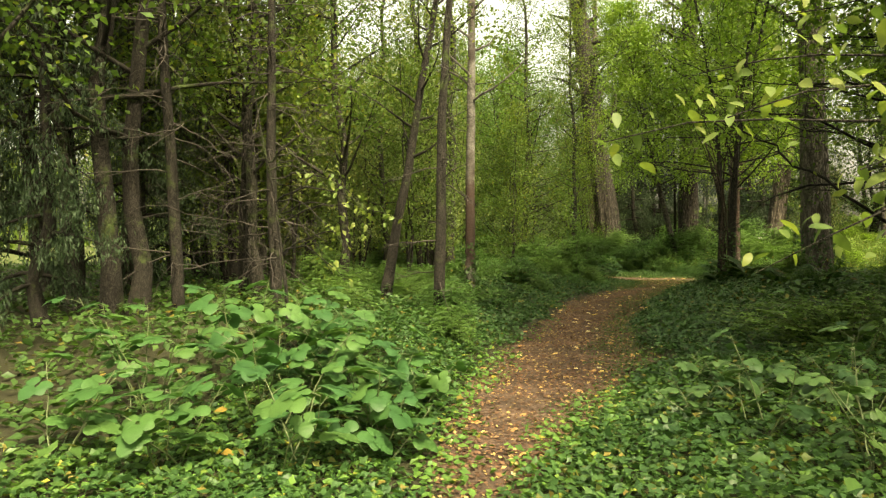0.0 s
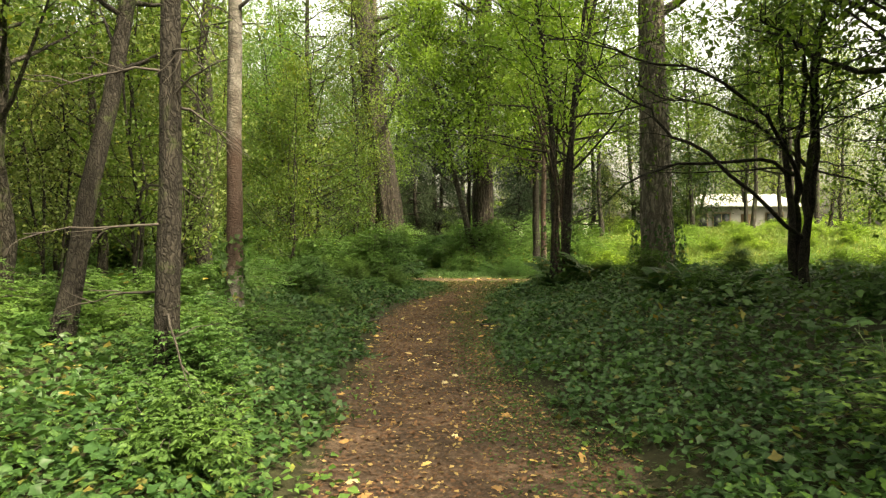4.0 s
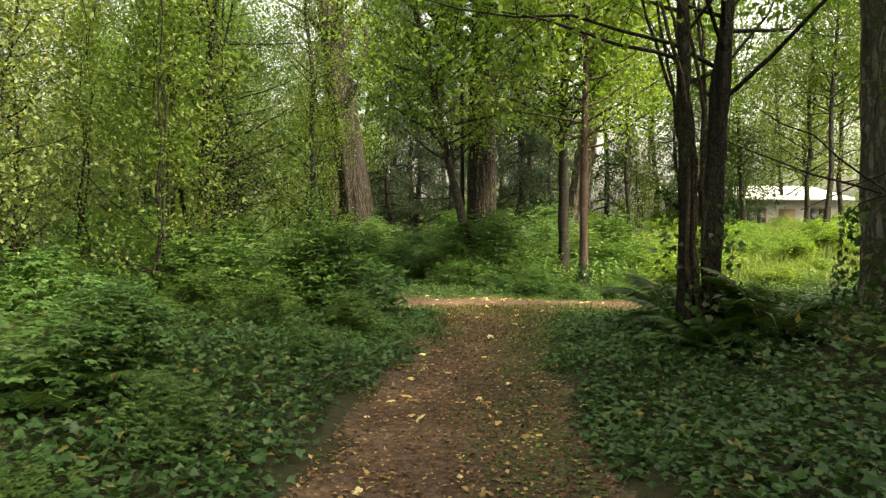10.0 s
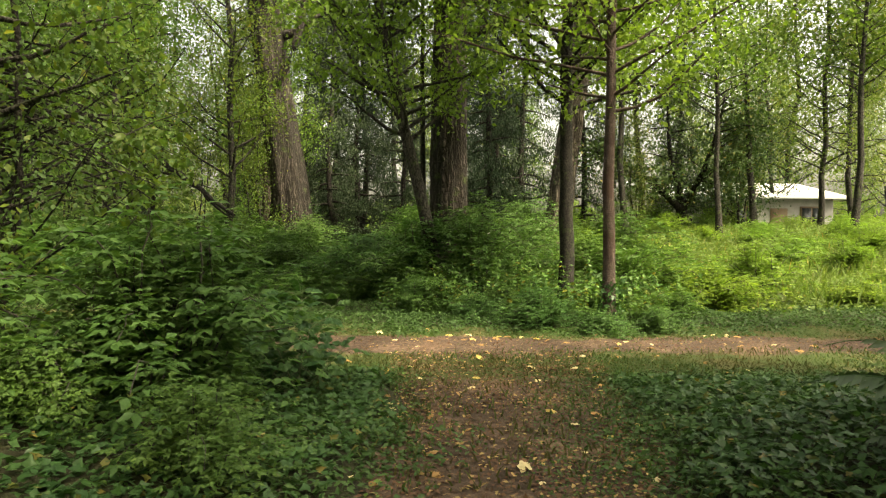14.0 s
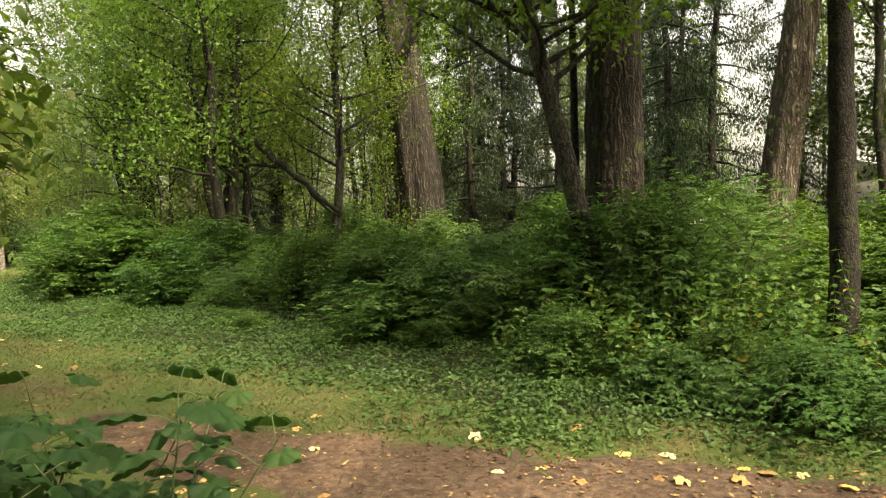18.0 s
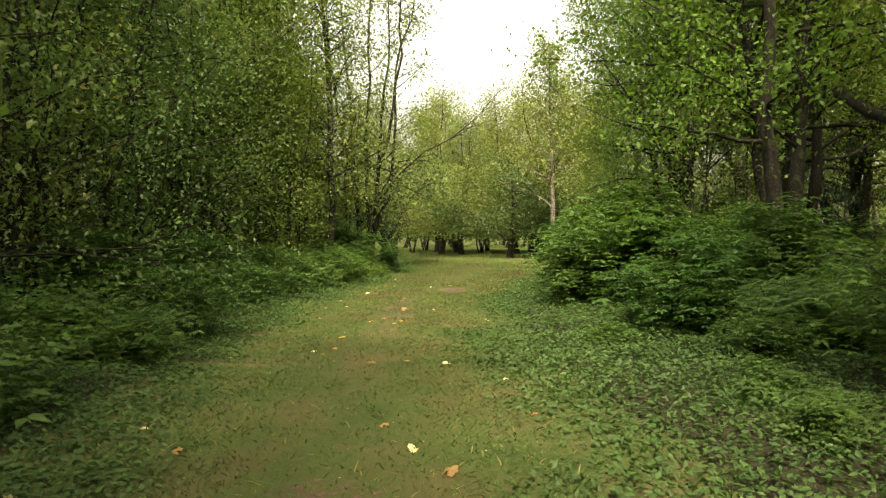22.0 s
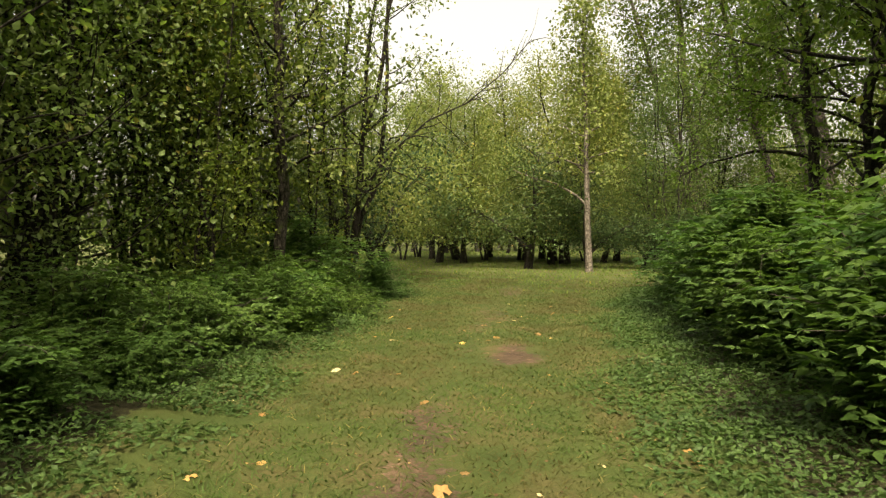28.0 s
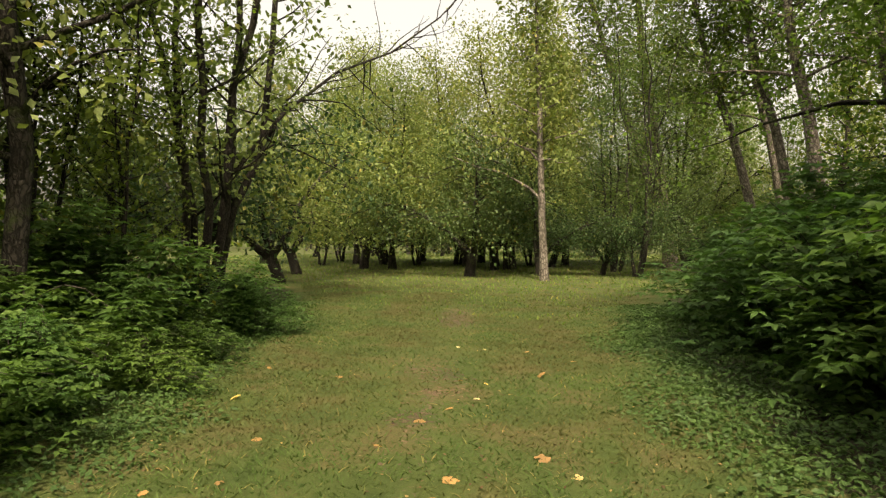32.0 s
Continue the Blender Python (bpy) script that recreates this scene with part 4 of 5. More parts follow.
south = lambda x, y: y < 27 - (x + 4) * 0.75 and x < -4
wood(alder, 8, (-18, 3, -6.5, 30), 4.4, 30, 2.6, "trees of the wood", 1.0, south)
wood(sapling, 14, (-14, 12, -6.6, 30), 3.9, 12, 1.7, "saplings of the wood", 1.0, south)
wood(sapling, 12, (-30, 28, -8, 42), 2.6, 8, 1.6, "saplings left of the track", 1.05, lambda x, y: y < 27 - (x + 4) * 0.75)
wood(alder, 9, (-34, 20, -8, 42), 3.2, 12, 2.4, "trees left of the track", 1.0, lambda x, y: y < 26 - (x + 4) * 0.75)
wood(alder, 3, (-22, 44, -9, 56), 6, 20, 3.0, "trees right of the track", 1.15, lambda x, y: y > 30 - (x + 4) * 0.75)
wood(broad, 3, (-16, 44, -8, 53), 5.5, 16, 3.6, "broadleaf trees right of the track", 1.0, lambda x, y: y > 32 - (x + 4) * 0.75)
wood(sapling, 4, (-22, 40, -8, 52), 3.4, 14, 2.2, "saplings right of the track", 1.1, lambda x, y: y > 31 - (x + 4) * 0.75)
wood(broad, 7, (-36, 24, -17, 38), 4.2, 16, 3.6, "broadleaf trees left of the track", 1.0, lambda x, y: y < 24.5 - (x + 4) * 0.75)
wood(alder, 4, (4.5, -2, 12, 24), 5.0, 14, 3.2, "trees on the open side of the path", 1.05)
wood(alder, 6, (11, 38, 30, 58), 2, 60, 3.2, "trees beyond the clearing", 1.15)
wood([conifer], 6, (-16, 50, 8, 75), 2, 60, 4.2, "spruces behind the cottonwoods", 1.0)
wood(orchard, 24, (-85, 57, -22, 104), -60, 60, 4.4, "orchard trees on the lawn", 1.0, lambda x, y: y > 62 - (x + 22) * 0.42 - 14 and (x + 33.6) ** 2 + (y - 56.4) ** 2 > 9 and not (-36 < x < -18 and y < 74) and side(np.array([(-24, 42.3, 8), (-38, 59, 12)]), x, y) > 0)
wood(far_tree, 21, (-46, -14, -15, 36), 10, 60, 4.2, "trees in the depth of the wood", 1.0, lambda x, y: y < 22 - (x + 4) * 0.7)
wood(far_tree, 11, (9, -14, 34, 24), 7, 60, 4.4, "trees beyond the open side", 1.0)
wood(far_tree, 5, (-32, 52, -9, 90), 6, 60, 4.6, "trees behind the cottonwoods", 1.0, lambda x, y: y > 44 - (x + 4) * 0.9)
wood(far_tree, 3, (-9, 66, 9, 90), 6, 90, 4.6, "trees behind the cottonwoods", 1.0)
wood([tall_far], 5, (-12, 54, 24, 90), 6, 90, 5, "tall trees behind the cottonwoods", 1.0)
# high crowns added on the sun's side to shade the path, view left open
wood([tall_far], 8, (4.6, 2.5, 15, 15), 4.4, 90, 2.9, "tall trees on the open side of the path", 0.9)
wood([tall_far], 4, (12, 15, 22, 23), 3.0, 90, 3.2, "tall trees south of the clearing", 0.9)
wood(far_tree, 7, (20, 40, 56, 78), 5, 90, 5, "trees beyond the clearing", 1.1)
wood(far_tree, 40, (-130, 60, -10, 150), -90, 90, 5.5, "trees beyond the lawn", 1.15, lambda x, y: 72 < math.hypot(x + 12, y - 32) < 120)


for kind, x, y, sz in ((broad[0], -25.6, 36.0, 1.0), (broad[1], -28.8, 38.4, 1.05), (alder[0], -24.2, 34.6, 1.0), (sapling[0], -26.6, 38.9, 1.0), (sapling[2], -23.2, 35.4, 1.0), (sapling[0], -7.4, 23.4, 1.0), (sapling[0], -6.9, 21.6, 0.8), (sapling[2], -10.2, 26.0, 1.0), (sapling[1], 5.2, 39.4, 0.7), (sapling[0], 9.6, 40.6, 0.7), (alder[2], 12.6, 40.4, 1.0), (alder[0], 15.6, 42.8, 1.1), (broad[0], -22.4, 32.2, 1.0)):
    tagged(again(kind, x, y, RNG.uniform(0, 360), sz), group="leafy trees at the edge of the wood")
# the broad tree at (5.6, 10.4) is an unseen one added to shade the left bank
for kind, x, y, sz in ((broad[0], 5.6, 10.4, 1.25), (broad[0], 4.8, 5.6, 1.2), (broad[0], -16.6, 44.4, 1.1), (alder[0], -24.6, 37.2, 1.1), (willow, -46.0, 64.4, 1.0), (willow, -50.5, 60.0, 1.05), (willow, -41.0, 68.5, 1.0), (willow, -54.5, 56.0, 1.0), (willow, -36.0, 72.0, 1.0), (willow, -44.0, 57.6, 0.8)):
    tagged(again(kind, x, y, RNG.uniform(0, 360), sz), group="tall leafy trees")
# the broad trees here are added for shade on the path and the wood beside it
for kind, x, y, sz in ((broad[0], 3.6, 12.6, 1.1), (broad[0], 7.0, 14.6, 1.2), (broad[0], 8.6, 8.6, 1.3), (far_tree[1], 10.5, 3.6, 1.0), (broad[0], -11.2, 13.0, 1.1),
                       (broad[0], -9.4, 7.6, 1.0), (broad[0], -12.0, 8.6, 1.1), (alder[1], -8.3, 40.0, 1.25)):
    tagged(again(kind, x, y, RNG.uniform(0, 360), sz), group="leafy trees that shade the path")
for x, y, sz in ((0.6, 42.0, 0.7), (2.6, 44.5, 0.75), (-5.8, 52.0, 0.9), (-4.2, 55.0, 0.95), (-2.0, 53.0, 0.85), (-9.8, 54.0, 1.0), (-7.6, 57.0, 1.0)):
    tagged(again(conifer, x, y, RNG.uniform(0, 360), sz), group="spruces behind the cottonwoods")
# slim trees added so that their high crowns shade ivy and low shrubs
for x, y, sz in ((3.4, 9.6, 0.9), (2.9, 12.8, 0.85), (2.6, 7.4, 0.85), (-19.6, 28.8, 0.9)):
    tagged(again(tall_far, x, y, RNG.uniform(0, 360), sz, None, (RNG.normal(0, 2), RNG.normal(0, 2))), "slim dark tree added for the shade of its high crown", group="slim trees beside the way")
for x, y, sz in ((4.6, 38.4, 0.7), (7.2, 37.4, 0.62), (9.4, 39.2, 0.72), (11.6, 37.4, 0.7), (14.0, 38.6, 0.8), (16.4, 40.6, 0.85), (8.0, 45.6, 0.9)):
    tagged(again(tall_far, x, y, RNG.uniform(0, 360), sz, None, (RNG.normal(0, 2), RNG.normal(0, 2))), "slim trunk with light foliage behind the clearing", group="slim trees behind the clearing")
for x, y, sz in ((3.6, 9.2, 0.8), (4.4, 11.6, 0.95), (3.9, 13.6, 0.85), (5.4, 8.2, 1.0), (5.2, 14.6, 0.9), (2.9, 6.6, 0.7)):
    tagged(again(sapling[2], x, y, RNG.uniform(0, 360), sz), group="saplings on the open side")
for k, x, y, sz in ((1, -42.5, 51.0, 1.0), (1, -45, 56.5, 1.1), (0, -48.5, 60.5, 1.0), (2, -35.0, 58.4, 0.75), (0, -33.4, 60.8, 0.6), (2, -30.6, 62.6, 0.6), (1, -39.5, 60.5, 1.05), (0, -43.5, 65.0, 1.1), (1, -47.5, 68.0, 1.2), (0, -28.2, 60.6, 0.55), (1, -52, 63.5, 1.2), (2, 7.4, 41.0, 0.95), (2, 11.2, 43.6, 0.8)):
    tagged(again(orchard[k], x, y, RNG.uniform(0, 360), sz), group="low broad trees")
# the first seven are added to darken the wood left of the path
for x, y, sz in ((-11, 9.4, 0.6), (-13.4, 13, 0.7), (-12.6, 5.4, 0.65), (-15.4, 9.6, 0.8), (-9.8, 6.6, 0.5), (-14.2, 2.6, 0.7), (-17.5, 5.5, 0.8), (-4.6, 54, 0.9), (-2.6, 58, 1.0), (9.2, 44.5, 0.6), (5.6, 46.6, 0.8), (2.0, 46.8, 0.75)):
    tagged(again(conifer, x, y, RNG.uniform(0, 360), sz), group="spruces behind the cottonwoods")
for x, y, sz in ((3.8, 8.6, 1.0), (5.6, 12.2, 1.1), (4.6, 22.6, 0.9)):
    STANDING.append((x, y))


def far_woods():
    """A belt of distant treetops all round."""
    g = Geo()
    rng = np.random.default_rng(5)
    for k in range(150):
        a = 6.2832 * k / 150
        d = rng.uniform(125, 165)
        h, w = rng.uniform(5, 10), rng.uniform(4, 7)
        n = 210
        at = np.stack([rng.normal(0, w * 0.5, n), rng.normal(0, w * 0.5, n), h * rng.random(n) ** 0.8], -1) + np.array([-10 + d * math.cos(a), 32 + d * math.sin(a), 0])
        put_leaves(g, KITE, at, rng.normal(0, 1, (n, 3)), rng.normal(0, 1, (n, 3)), rng.uniform(0.8, 2.0, n))
    tagged(new("far_woods", g.mesh("far_woods", M_TREE)), "belt of distant green woods behind the fields", "woods", kind="stuff")


far_woods()


# ---- trees that stand alone ----
def cottonwood(label, seed, x, y, radius, bark, height=22, bottom=7, lean=(0, 0), boughs=32, size=0.2, turn=0, bend=0.02, top=None):
    o = build_tree("cottonwood", label, seed, height, radius, bark, M_TREE, bottom=bottom, top=top, boughs=boughs, reach=4.4, twigs=6, per_twig=42, leaf_size=size * 0.7, spread=0.42, sides=48, ridge=0.05, rings=60, lean=lean, bend=bend, flare=0.3)
    return place(o, x, y, turn)


big_l = cottonwood("huge old grey cottonwood with furrowed bark and a hooked limb", 101, -6.85, 46.5, 0.8, M_COTTON, 40, 9, (-5.2, 0.8), bend=0.003, top=22)
big_c = cottonwood("massive brown cottonwood with deeply furrowed bark among brambles", 102, -1.6, 34.0, 0.48, M_COTTON, 30, 6, (0.1, 0.6), boughs=52, bend=0.004, top=21)
right_c = cottonwood("old cottonwood with ivy at its foot beside the path", 103, 1.88, 19.7, 0.36, M_COTTON_GREY, 22, 6, (-0.3, 0.2), bend=0.008)
pale_c = cottonwood("pale sunlit cottonwood with furrowed bark", 104, 2.5, 39.5, 0.43, M_COTTON_SUNLIT, 28, 8, (3.6, 0.3), bend=0.005, top=21)

pale_far = cottonwood("pale sunlit cottonwood behind the huge grey one", 105, -8.9, 52.0, 0.5, M_COTTON_SUNLIT, 22, 9, (0.2, 0.2), bend=0.008)
dark_pair = place(build_tree("forked_tree", "dark forked tree with leafy boughs among saplings", 119, 13, 0.19, M_BARK_DARK, M_TREE, bottom=5.0, boughs=26, reach=2.2, twigs=6, per_twig=24, leaf_size=0.1, spread=0.28, stems=2, gather=0.8, part_at=1.4, fan=0.16, sides=14, ridge=0.03, rings=30), -8.5, 20.1, 100)
hook = Geo()
tube(hook, [(-0.75, -0.5, 7.0), (-0.3, -0.75, 7.6), (0.08, -0.85, 8.5), (0.3, -0.85, 9.4), (0.42, -0.8, 10.2), (0.2, -0.75, 10.8), (-0.2, -0.7, 11.1), (-0.65, -0.6, 11.6)], [0.2, 0.17, 0.16, 0.15, 0.14, 0.13, 0.12, 0.1], 10)
part("hooked_limb", hook.mesh("hooked_limb", M_COTTON, True), big_l)

birch = place(build_tree("birch", "grey-white birch with peeling red-brown bark and ivy at its foot", 110, 16, 0.118, M_BIRCH, M_TREE, bottom=4.2, boughs=30, reach=2.2, twigs=6, per_twig=22, leaf_size=0.11, sides=20, ridge=0.02, rings=60, bend=0.004, lean=(0.15, 0.2)), -5.7, 13.6)
leaner = place(build_tree("leaning_tree", "slim mossy tree leaning beside the big cottonwood", 111, 13, 0.15, M_BARK, M_BRIGHT, bottom=3.4, boughs=88, reach=3.5, twigs=6, per_twig=40, leaf_size=0.12, sides=14, ridge=0.02, rings=40, bend=0.008, lean=(-2.7, 0.6)), -1.95, 31.8)
red = place(build_tree("red_barked_tree", "thin tree with reddish peeling bark at the edge of the clearing", 112, 13, 0.105, M_RED, M_BRIGHT, bottom=3.6, boughs=76, reach=3.0, twigs=6, per_twig=38, leaf_size=0.11, sides=14, ridge=0.02, rings=50, bend=0.006), 0.34, 27.9)
brown = place(build_tree("brown_barked_tree", "slim dark brown tree trunk beside the pale cottonwood", 113, 15, 0.15, M_BARK_DARK, M_BRIGHT, bottom=4.0, boughs=100, reach=3.8, twigs=6, per_twig=38, leaf_size=0.12, sides=14, ridge=0.02, rings=40, bend=0.01), 0.3, 30.4)
thin = place(build_tree("thin_dark_tree", "thin dark trunk close behind the leaning tree", 114, 14, 0.08, M_BARK_DARK, M_TREE, bottom=6, boughs=16, reach=2, twigs=5, per_twig=20, leaf_size=0.15, bend=0.01), -2.2, 34.4)
fern_tree = place(build_tree("vine_maple", "dark multi-stemmed vine maple wrapped in dead vines above ferns", 115, 9.5, 0.09, M_BARK_DARK, M_BRIGHT, gather=1.35, part_at=2.2, fan=0.17, bottom=2.7, boughs=66, reach=3.8, twigs=6, per_twig=34, leaf_size=0.095, spread=0.26, stems=3, sides=16, ridge=0.08, rings=60, rise=0.45, bend=0.02), -0.32, 19.7)
for k in range(9):
    vine_rng = np.random.default_rng(140 + k)
    a = k * 0.7 + vine_rng.normal(0, 0.2)
    u = np.linspace(0, 1, 22)
    swirl = a + vine_rng.choice([-1, 1]) * u * vine_rng.uniform(0.8, 2.2)
    out = 0.13 + 0.05 * np.sin(u * 9 + k) + vine_rng.uniform(0.3, 1.1) * np.clip(u - 0.45, 0, 1) ** 1.5 * 2
    g = Geo()
    tube(g, np.stack([np.cos(swirl) * out, np.sin(swirl) * out, u * vine_rng.uniform(3.4, 5.2) - 0.1], -1) + vine_rng.normal(0, 0.012, (22, 3)), np.linspace(0.035, 0.012, 22) * vine_rng.uniform(0.6, 1.3), 7)
    part("vine", g.mesh("vine", M_VINE, True), fern_tree, "dead brown climbing vine")
arch_tree = place(build_tree("arching_tree", "dark many-stemmed small tree with long arching bare branches", 116, 6.5, 0.08, M_BARK_DARK, M_TREE, bottom=2.2, boughs=44, reach=3.4, twigs=6, per_twig=26, leaf_size=0.09, spread=0.24, stems=4, sides=8, rings=24, rise=0.3, up=-0.02), 3.5, 16.6)
for x, y, turn in ((2.3, 11.2, 10), (2.7, 7.8, 170), (3.9, 8.7, 40), (5.7, 12.3, 130), (5.9, 6.4, 220), (7.6, 10.4, 300)):
    tagged(again(fern_tree, x, y, turn, RNG.uniform(0.85, 1.05)), "dark vine maple with light green leaves", group="vine maples on the open side")
ivy_tree = place(build_tree("ivy_clad_tree", "thin dark leaning tree hung with ivy", 117, 11, 0.1, M_BARK_DARK, M_TREE, bottom=2.6, boughs=30, reach=1.6, twigs=5, per_twig=22, leaf_size=0.07, spread=0.2, lean=(1.6, 1.4), bend=0.02), -6.27, 10.5)
white_tree = place(build_tree("white_barked_tree", "pale silver-barked tree with a bare side limb on the lawn edge", 118, 13, 0.16, M_POPLAR, M_PALE, bottom=4.5, boughs=34, reach=2.4, twigs=6, per_twig=26, leaf_size=0.18, spread=0.3, sides=14, rings=40, bend=0.01, lean=(-0.4, -0.3)), -32.6, 55.7)
poplar.matrix_basis = pose(-34.1, 68.1, 0, 0, -10, 50) @ Matrix.Diagonal((1.35, 1.35, 1.05, 1))
for x, y, tilt, wide in ((-34.5, 69.3, -20, 1.0), (-29.4, 68.6, -18, 1.0), (-27.6, 68.0, -15, 1.1), (-25.8, 65.2, -11, 1.3), (-23.6, 66.0, -6, 1.0), (-21.2, 63.5, -9, 1.1), (-30.2, 74.0, -13, 1.0)):
    o = copy_thing(poplar, pose(x, y, 0, 0, tilt, 50) @ Matrix.Diagonal((wide / 1.35, wide / 1.35, 1, 1)))
    tagged(o, group="tall poplars beyond the track")


# ---- plants close to the path ----
def build_leaf_mesh(name, material, seed, fine=7):
    """A large soft maple-like leaf with toothed lobes and a raised middle."""
    rng = np.random.default_rng(seed)
    n = 5 * fine
    a = np.linspace(-158, 158, n)
    lobe = 0.5 + 0.5 * np.cos(np.radians(a) * 5 * 180 / 158 * 0.98)
    r = (0.43 + 0.14 * lobe) * (1 - 0.12 * np.abs(a) / 158) * (1 + rng.normal(0, 0.04, n))
    rim = np.stack([np.sin(np.radians(a)) * r, 0.36 + np.cos(np.radians(a)) * r, 0.05 * np.cos(np.radians(a) * 5) - 0.16 * (r * 1.6) ** 2], -1)
    mid = rim * np.array([0.5, 0.5, 0]) + np.array([0, 0.18, 0.03]) + np.stack([0 * a, 0 * a, 0.03 * np.cos(np.radians(a) * 5)], -1)
    g = Geo()
    v = np.concatenate([[(0, 0.34, 0.015)], mid, rim])
    i = np.arange(n - 1)
    g.add(v, np.stack([0 * i, i + 2, i + 1], -1), np.stack([i + 1, i + 2, n + i + 2, n + i + 1], -1))
    return g.mesh(name, material, True)


def compound_leaf(name, material, seed, count):
    """A blackberry leaf: rounded leaflets spread from one stalk, puckered between the veins."""
    rng = np.random.default_rng(seed)
    g = Geo()
    for k in range(count):
        a = radians((k - (count - 1) / 2) * (60 if count == 5 else 76) + rng.normal(0, 6))
        big = (1.0 if k == count // 2 else 0.82) * rng.uniform(0.92, 1.08)
        u = np.linspace(0, 1, 13)
        w = 0.45 * np.sin(np.pi * u ** 0.8) ** 0.62 * (1 + 0.09 * np.cos(np.arange(13) * np.pi) + 0.05 * np.sin(u * 9 + seed))
        z = 0.05 * np.sin(u * 3.1) - 0.16 * u ** 2
        rows = [np.stack([q * w, u * 0.98 + 0.1, z + (0.12 * abs(q) - 0.14 * q * q) * w * 2 + 0.012 * np.sin(u * 26) * abs(q)], -1) for q in (-1, -0.5, 0, 0.5, 1)]
        v = np.concatenate(rows) * 0.5 * big
        c, t = math.cos(a), math.sin(a)
        v = np.stack([v[:, 0] * c + v[:, 1] * t, v[:, 1] * c - v[:, 0] * t, v[:, 2] + 0.02 * k % 0.05], -1)
        i = np.arange(12)
        g.add(v, None, np.concatenate([np.stack([r * 13 + i, (r + 1) * 13 + i, (r + 1) * 13 + i + 1, r * 13 + i + 1], -1) for r in range(4)]))
    return g.mesh(name, material, True)


M_CORNER = leaf_material("thimbleberry_leaf", (0.0176, 0.051, 0.0141), (0.0299, 0.0774, 0.0211), (0.0528, 0.114, 0.0352), None, 0, 0.4, 0.55, None, True)
# darker copy of the blackberry leaf: shade on the right-hand canes, put into colour
M_BERRY_SHADED = leaf_material("shaded_blackberry_leaf", (0.0194, 0.0484, 0.0158), (0.0352, 0.081, 0.0246), (0.066, 0.132, 0.0422), None, 0, 0.28, 0.5, None, True)
SHADED_BERRY_LEAF = [compound_leaf("leaf", M_BERRY_SHADED, 5 + k, 5 if k != 1 else 3) for k in range(3)]
CORNER_LEAF = [build_leaf_mesh("leaf", M_CORNER, 60 + k) for k in range(3)]
BERRY_LEAF = [compound_leaf("leaf", M_BERRY, k, 5 if k != 1 else 3) for k in range(3)]


def build_blackberry(seed, x, y, high, leaves=15, size=0.26, wide=0.5, leaf=None, label="blackberry cane with rounded bright green leaflets"):
    rng = np.random.default_rng(seed)
    root = tagged(new("blackberry_bush"), label, "shrub", "blackberry canes beside the path")
    place(root, x, y)
    k = 0
    for s in range(4):
        a = rng.uniform(0, 6.28)
        line = wander(rng, (rng.normal(0, 0.05), rng.normal(0, 0.05), 0), (math.cos(a) * wide, math.sin(a) * wide, high), high * rng.uniform(0.75, 1.05), 6, 0.1, 0)
        g = Geo()
        tube(g, line, np.linspace(0.007, 0.003, 7), 5)
        share = leaves // 4 + 1
        for q in range(share):
            p = along(line, np.array([0.3 + 0.7 * (q + 0.7) / share]))[0]
            b = q * 2.4 + rng.uniform(0, 1)
            d = np.array([math.cos(b), math.sin(b), rng.uniform(0.1, 0.6)])
            e = p + d * rng.uniform(0.07, 0.16)
            tube(g, [p, (p + e) / 2 + (0, 0, 0.01), e], (0.003, 0.0025, 0.002), 4)
            m = pose(*e, 0, 0, math.degrees(b) - 90) @ pose(0, 0, 0, rng.normal(-14, 14), rng.normal(0, 16), 0)
            part("leaf", (leaf or BERRY_LEAF)[k % 3], root, m=m @ Matrix.Scale(size * rng.uniform(0.7, 1.25), 4))
            k += 1
        part("stem", g.mesh("stem", M_STEM), root)
    return root


for k, (x, y, h, n) in enumerate(((-3.58, 4.77, 1.0, 20), (-4.28, 4.87, 1.15, 20), (-2.98, 3.97, 0.6, 14), (-3.28, 4.37, 0.85, 18), (-3.88, 4.07, 1.05, 18), (-4.33, 4.37, 1.3, 20), (-3.88, 5.17, 1.0, 16), (-4.88, 3.87, 1.05, 18), (-3.43, 3.57, 0.75, 16), (-4.18, 3.27, 0.8, 18), (-5.08, 5.07, 1.1, 16),
                                  (-5.58, 4.37, 1.1, 16), (-4.58, 5.87, 0.9, 14), (-3.18, 5.07, 0.6, 12), (-4.98, 2.97, 0.8, 14))):
    build_blackberry(200 + k, x, y, h, n)
for k, (x, y, h, n) in enumerate(((-0.48, 5.07, 0.8, 16), (0.07, 4.37, 0.95, 16), (-0.58, 5.97, 0.6, 14), (0.22, 5.47, 0.85, 16), (0.82, 4.77, 1.0, 16), (-0.18, 8.17, 0.85, 14), (0.42, 7.07, 0.8, 14), (-0.93, 5.37, 0.5, 10), (0.62, 3.47, 1.0, 14), (0.92, 8.67, 0.8, 12))):
    build_blackberry(230 + k, x, y, h, n, 0.19, leaf=SHADED_BERRY_LEAF, label="blackberry cane with rounded leaflets in green darkened for shade")
for k, (x, y, h, n) in enumerate(((-3.9, 24.1, 1.0, 44), (-4.25, 25.1, 1.15, 44), (-4.7, 24.5, 1.1, 40), (-4.0, 23.5, 0.85, 30), (-5.1, 25.7, 1.0, 36), (-4.4, 24.0, 0.9, 40), (-4.8, 25.4, 1.0, 36))):
    build_blackberry(250 + k, x, y, h, n, 0.165, leaf=CORNER_LEAF, label="thimbleberry with broad lobed green leaves at the path corner")


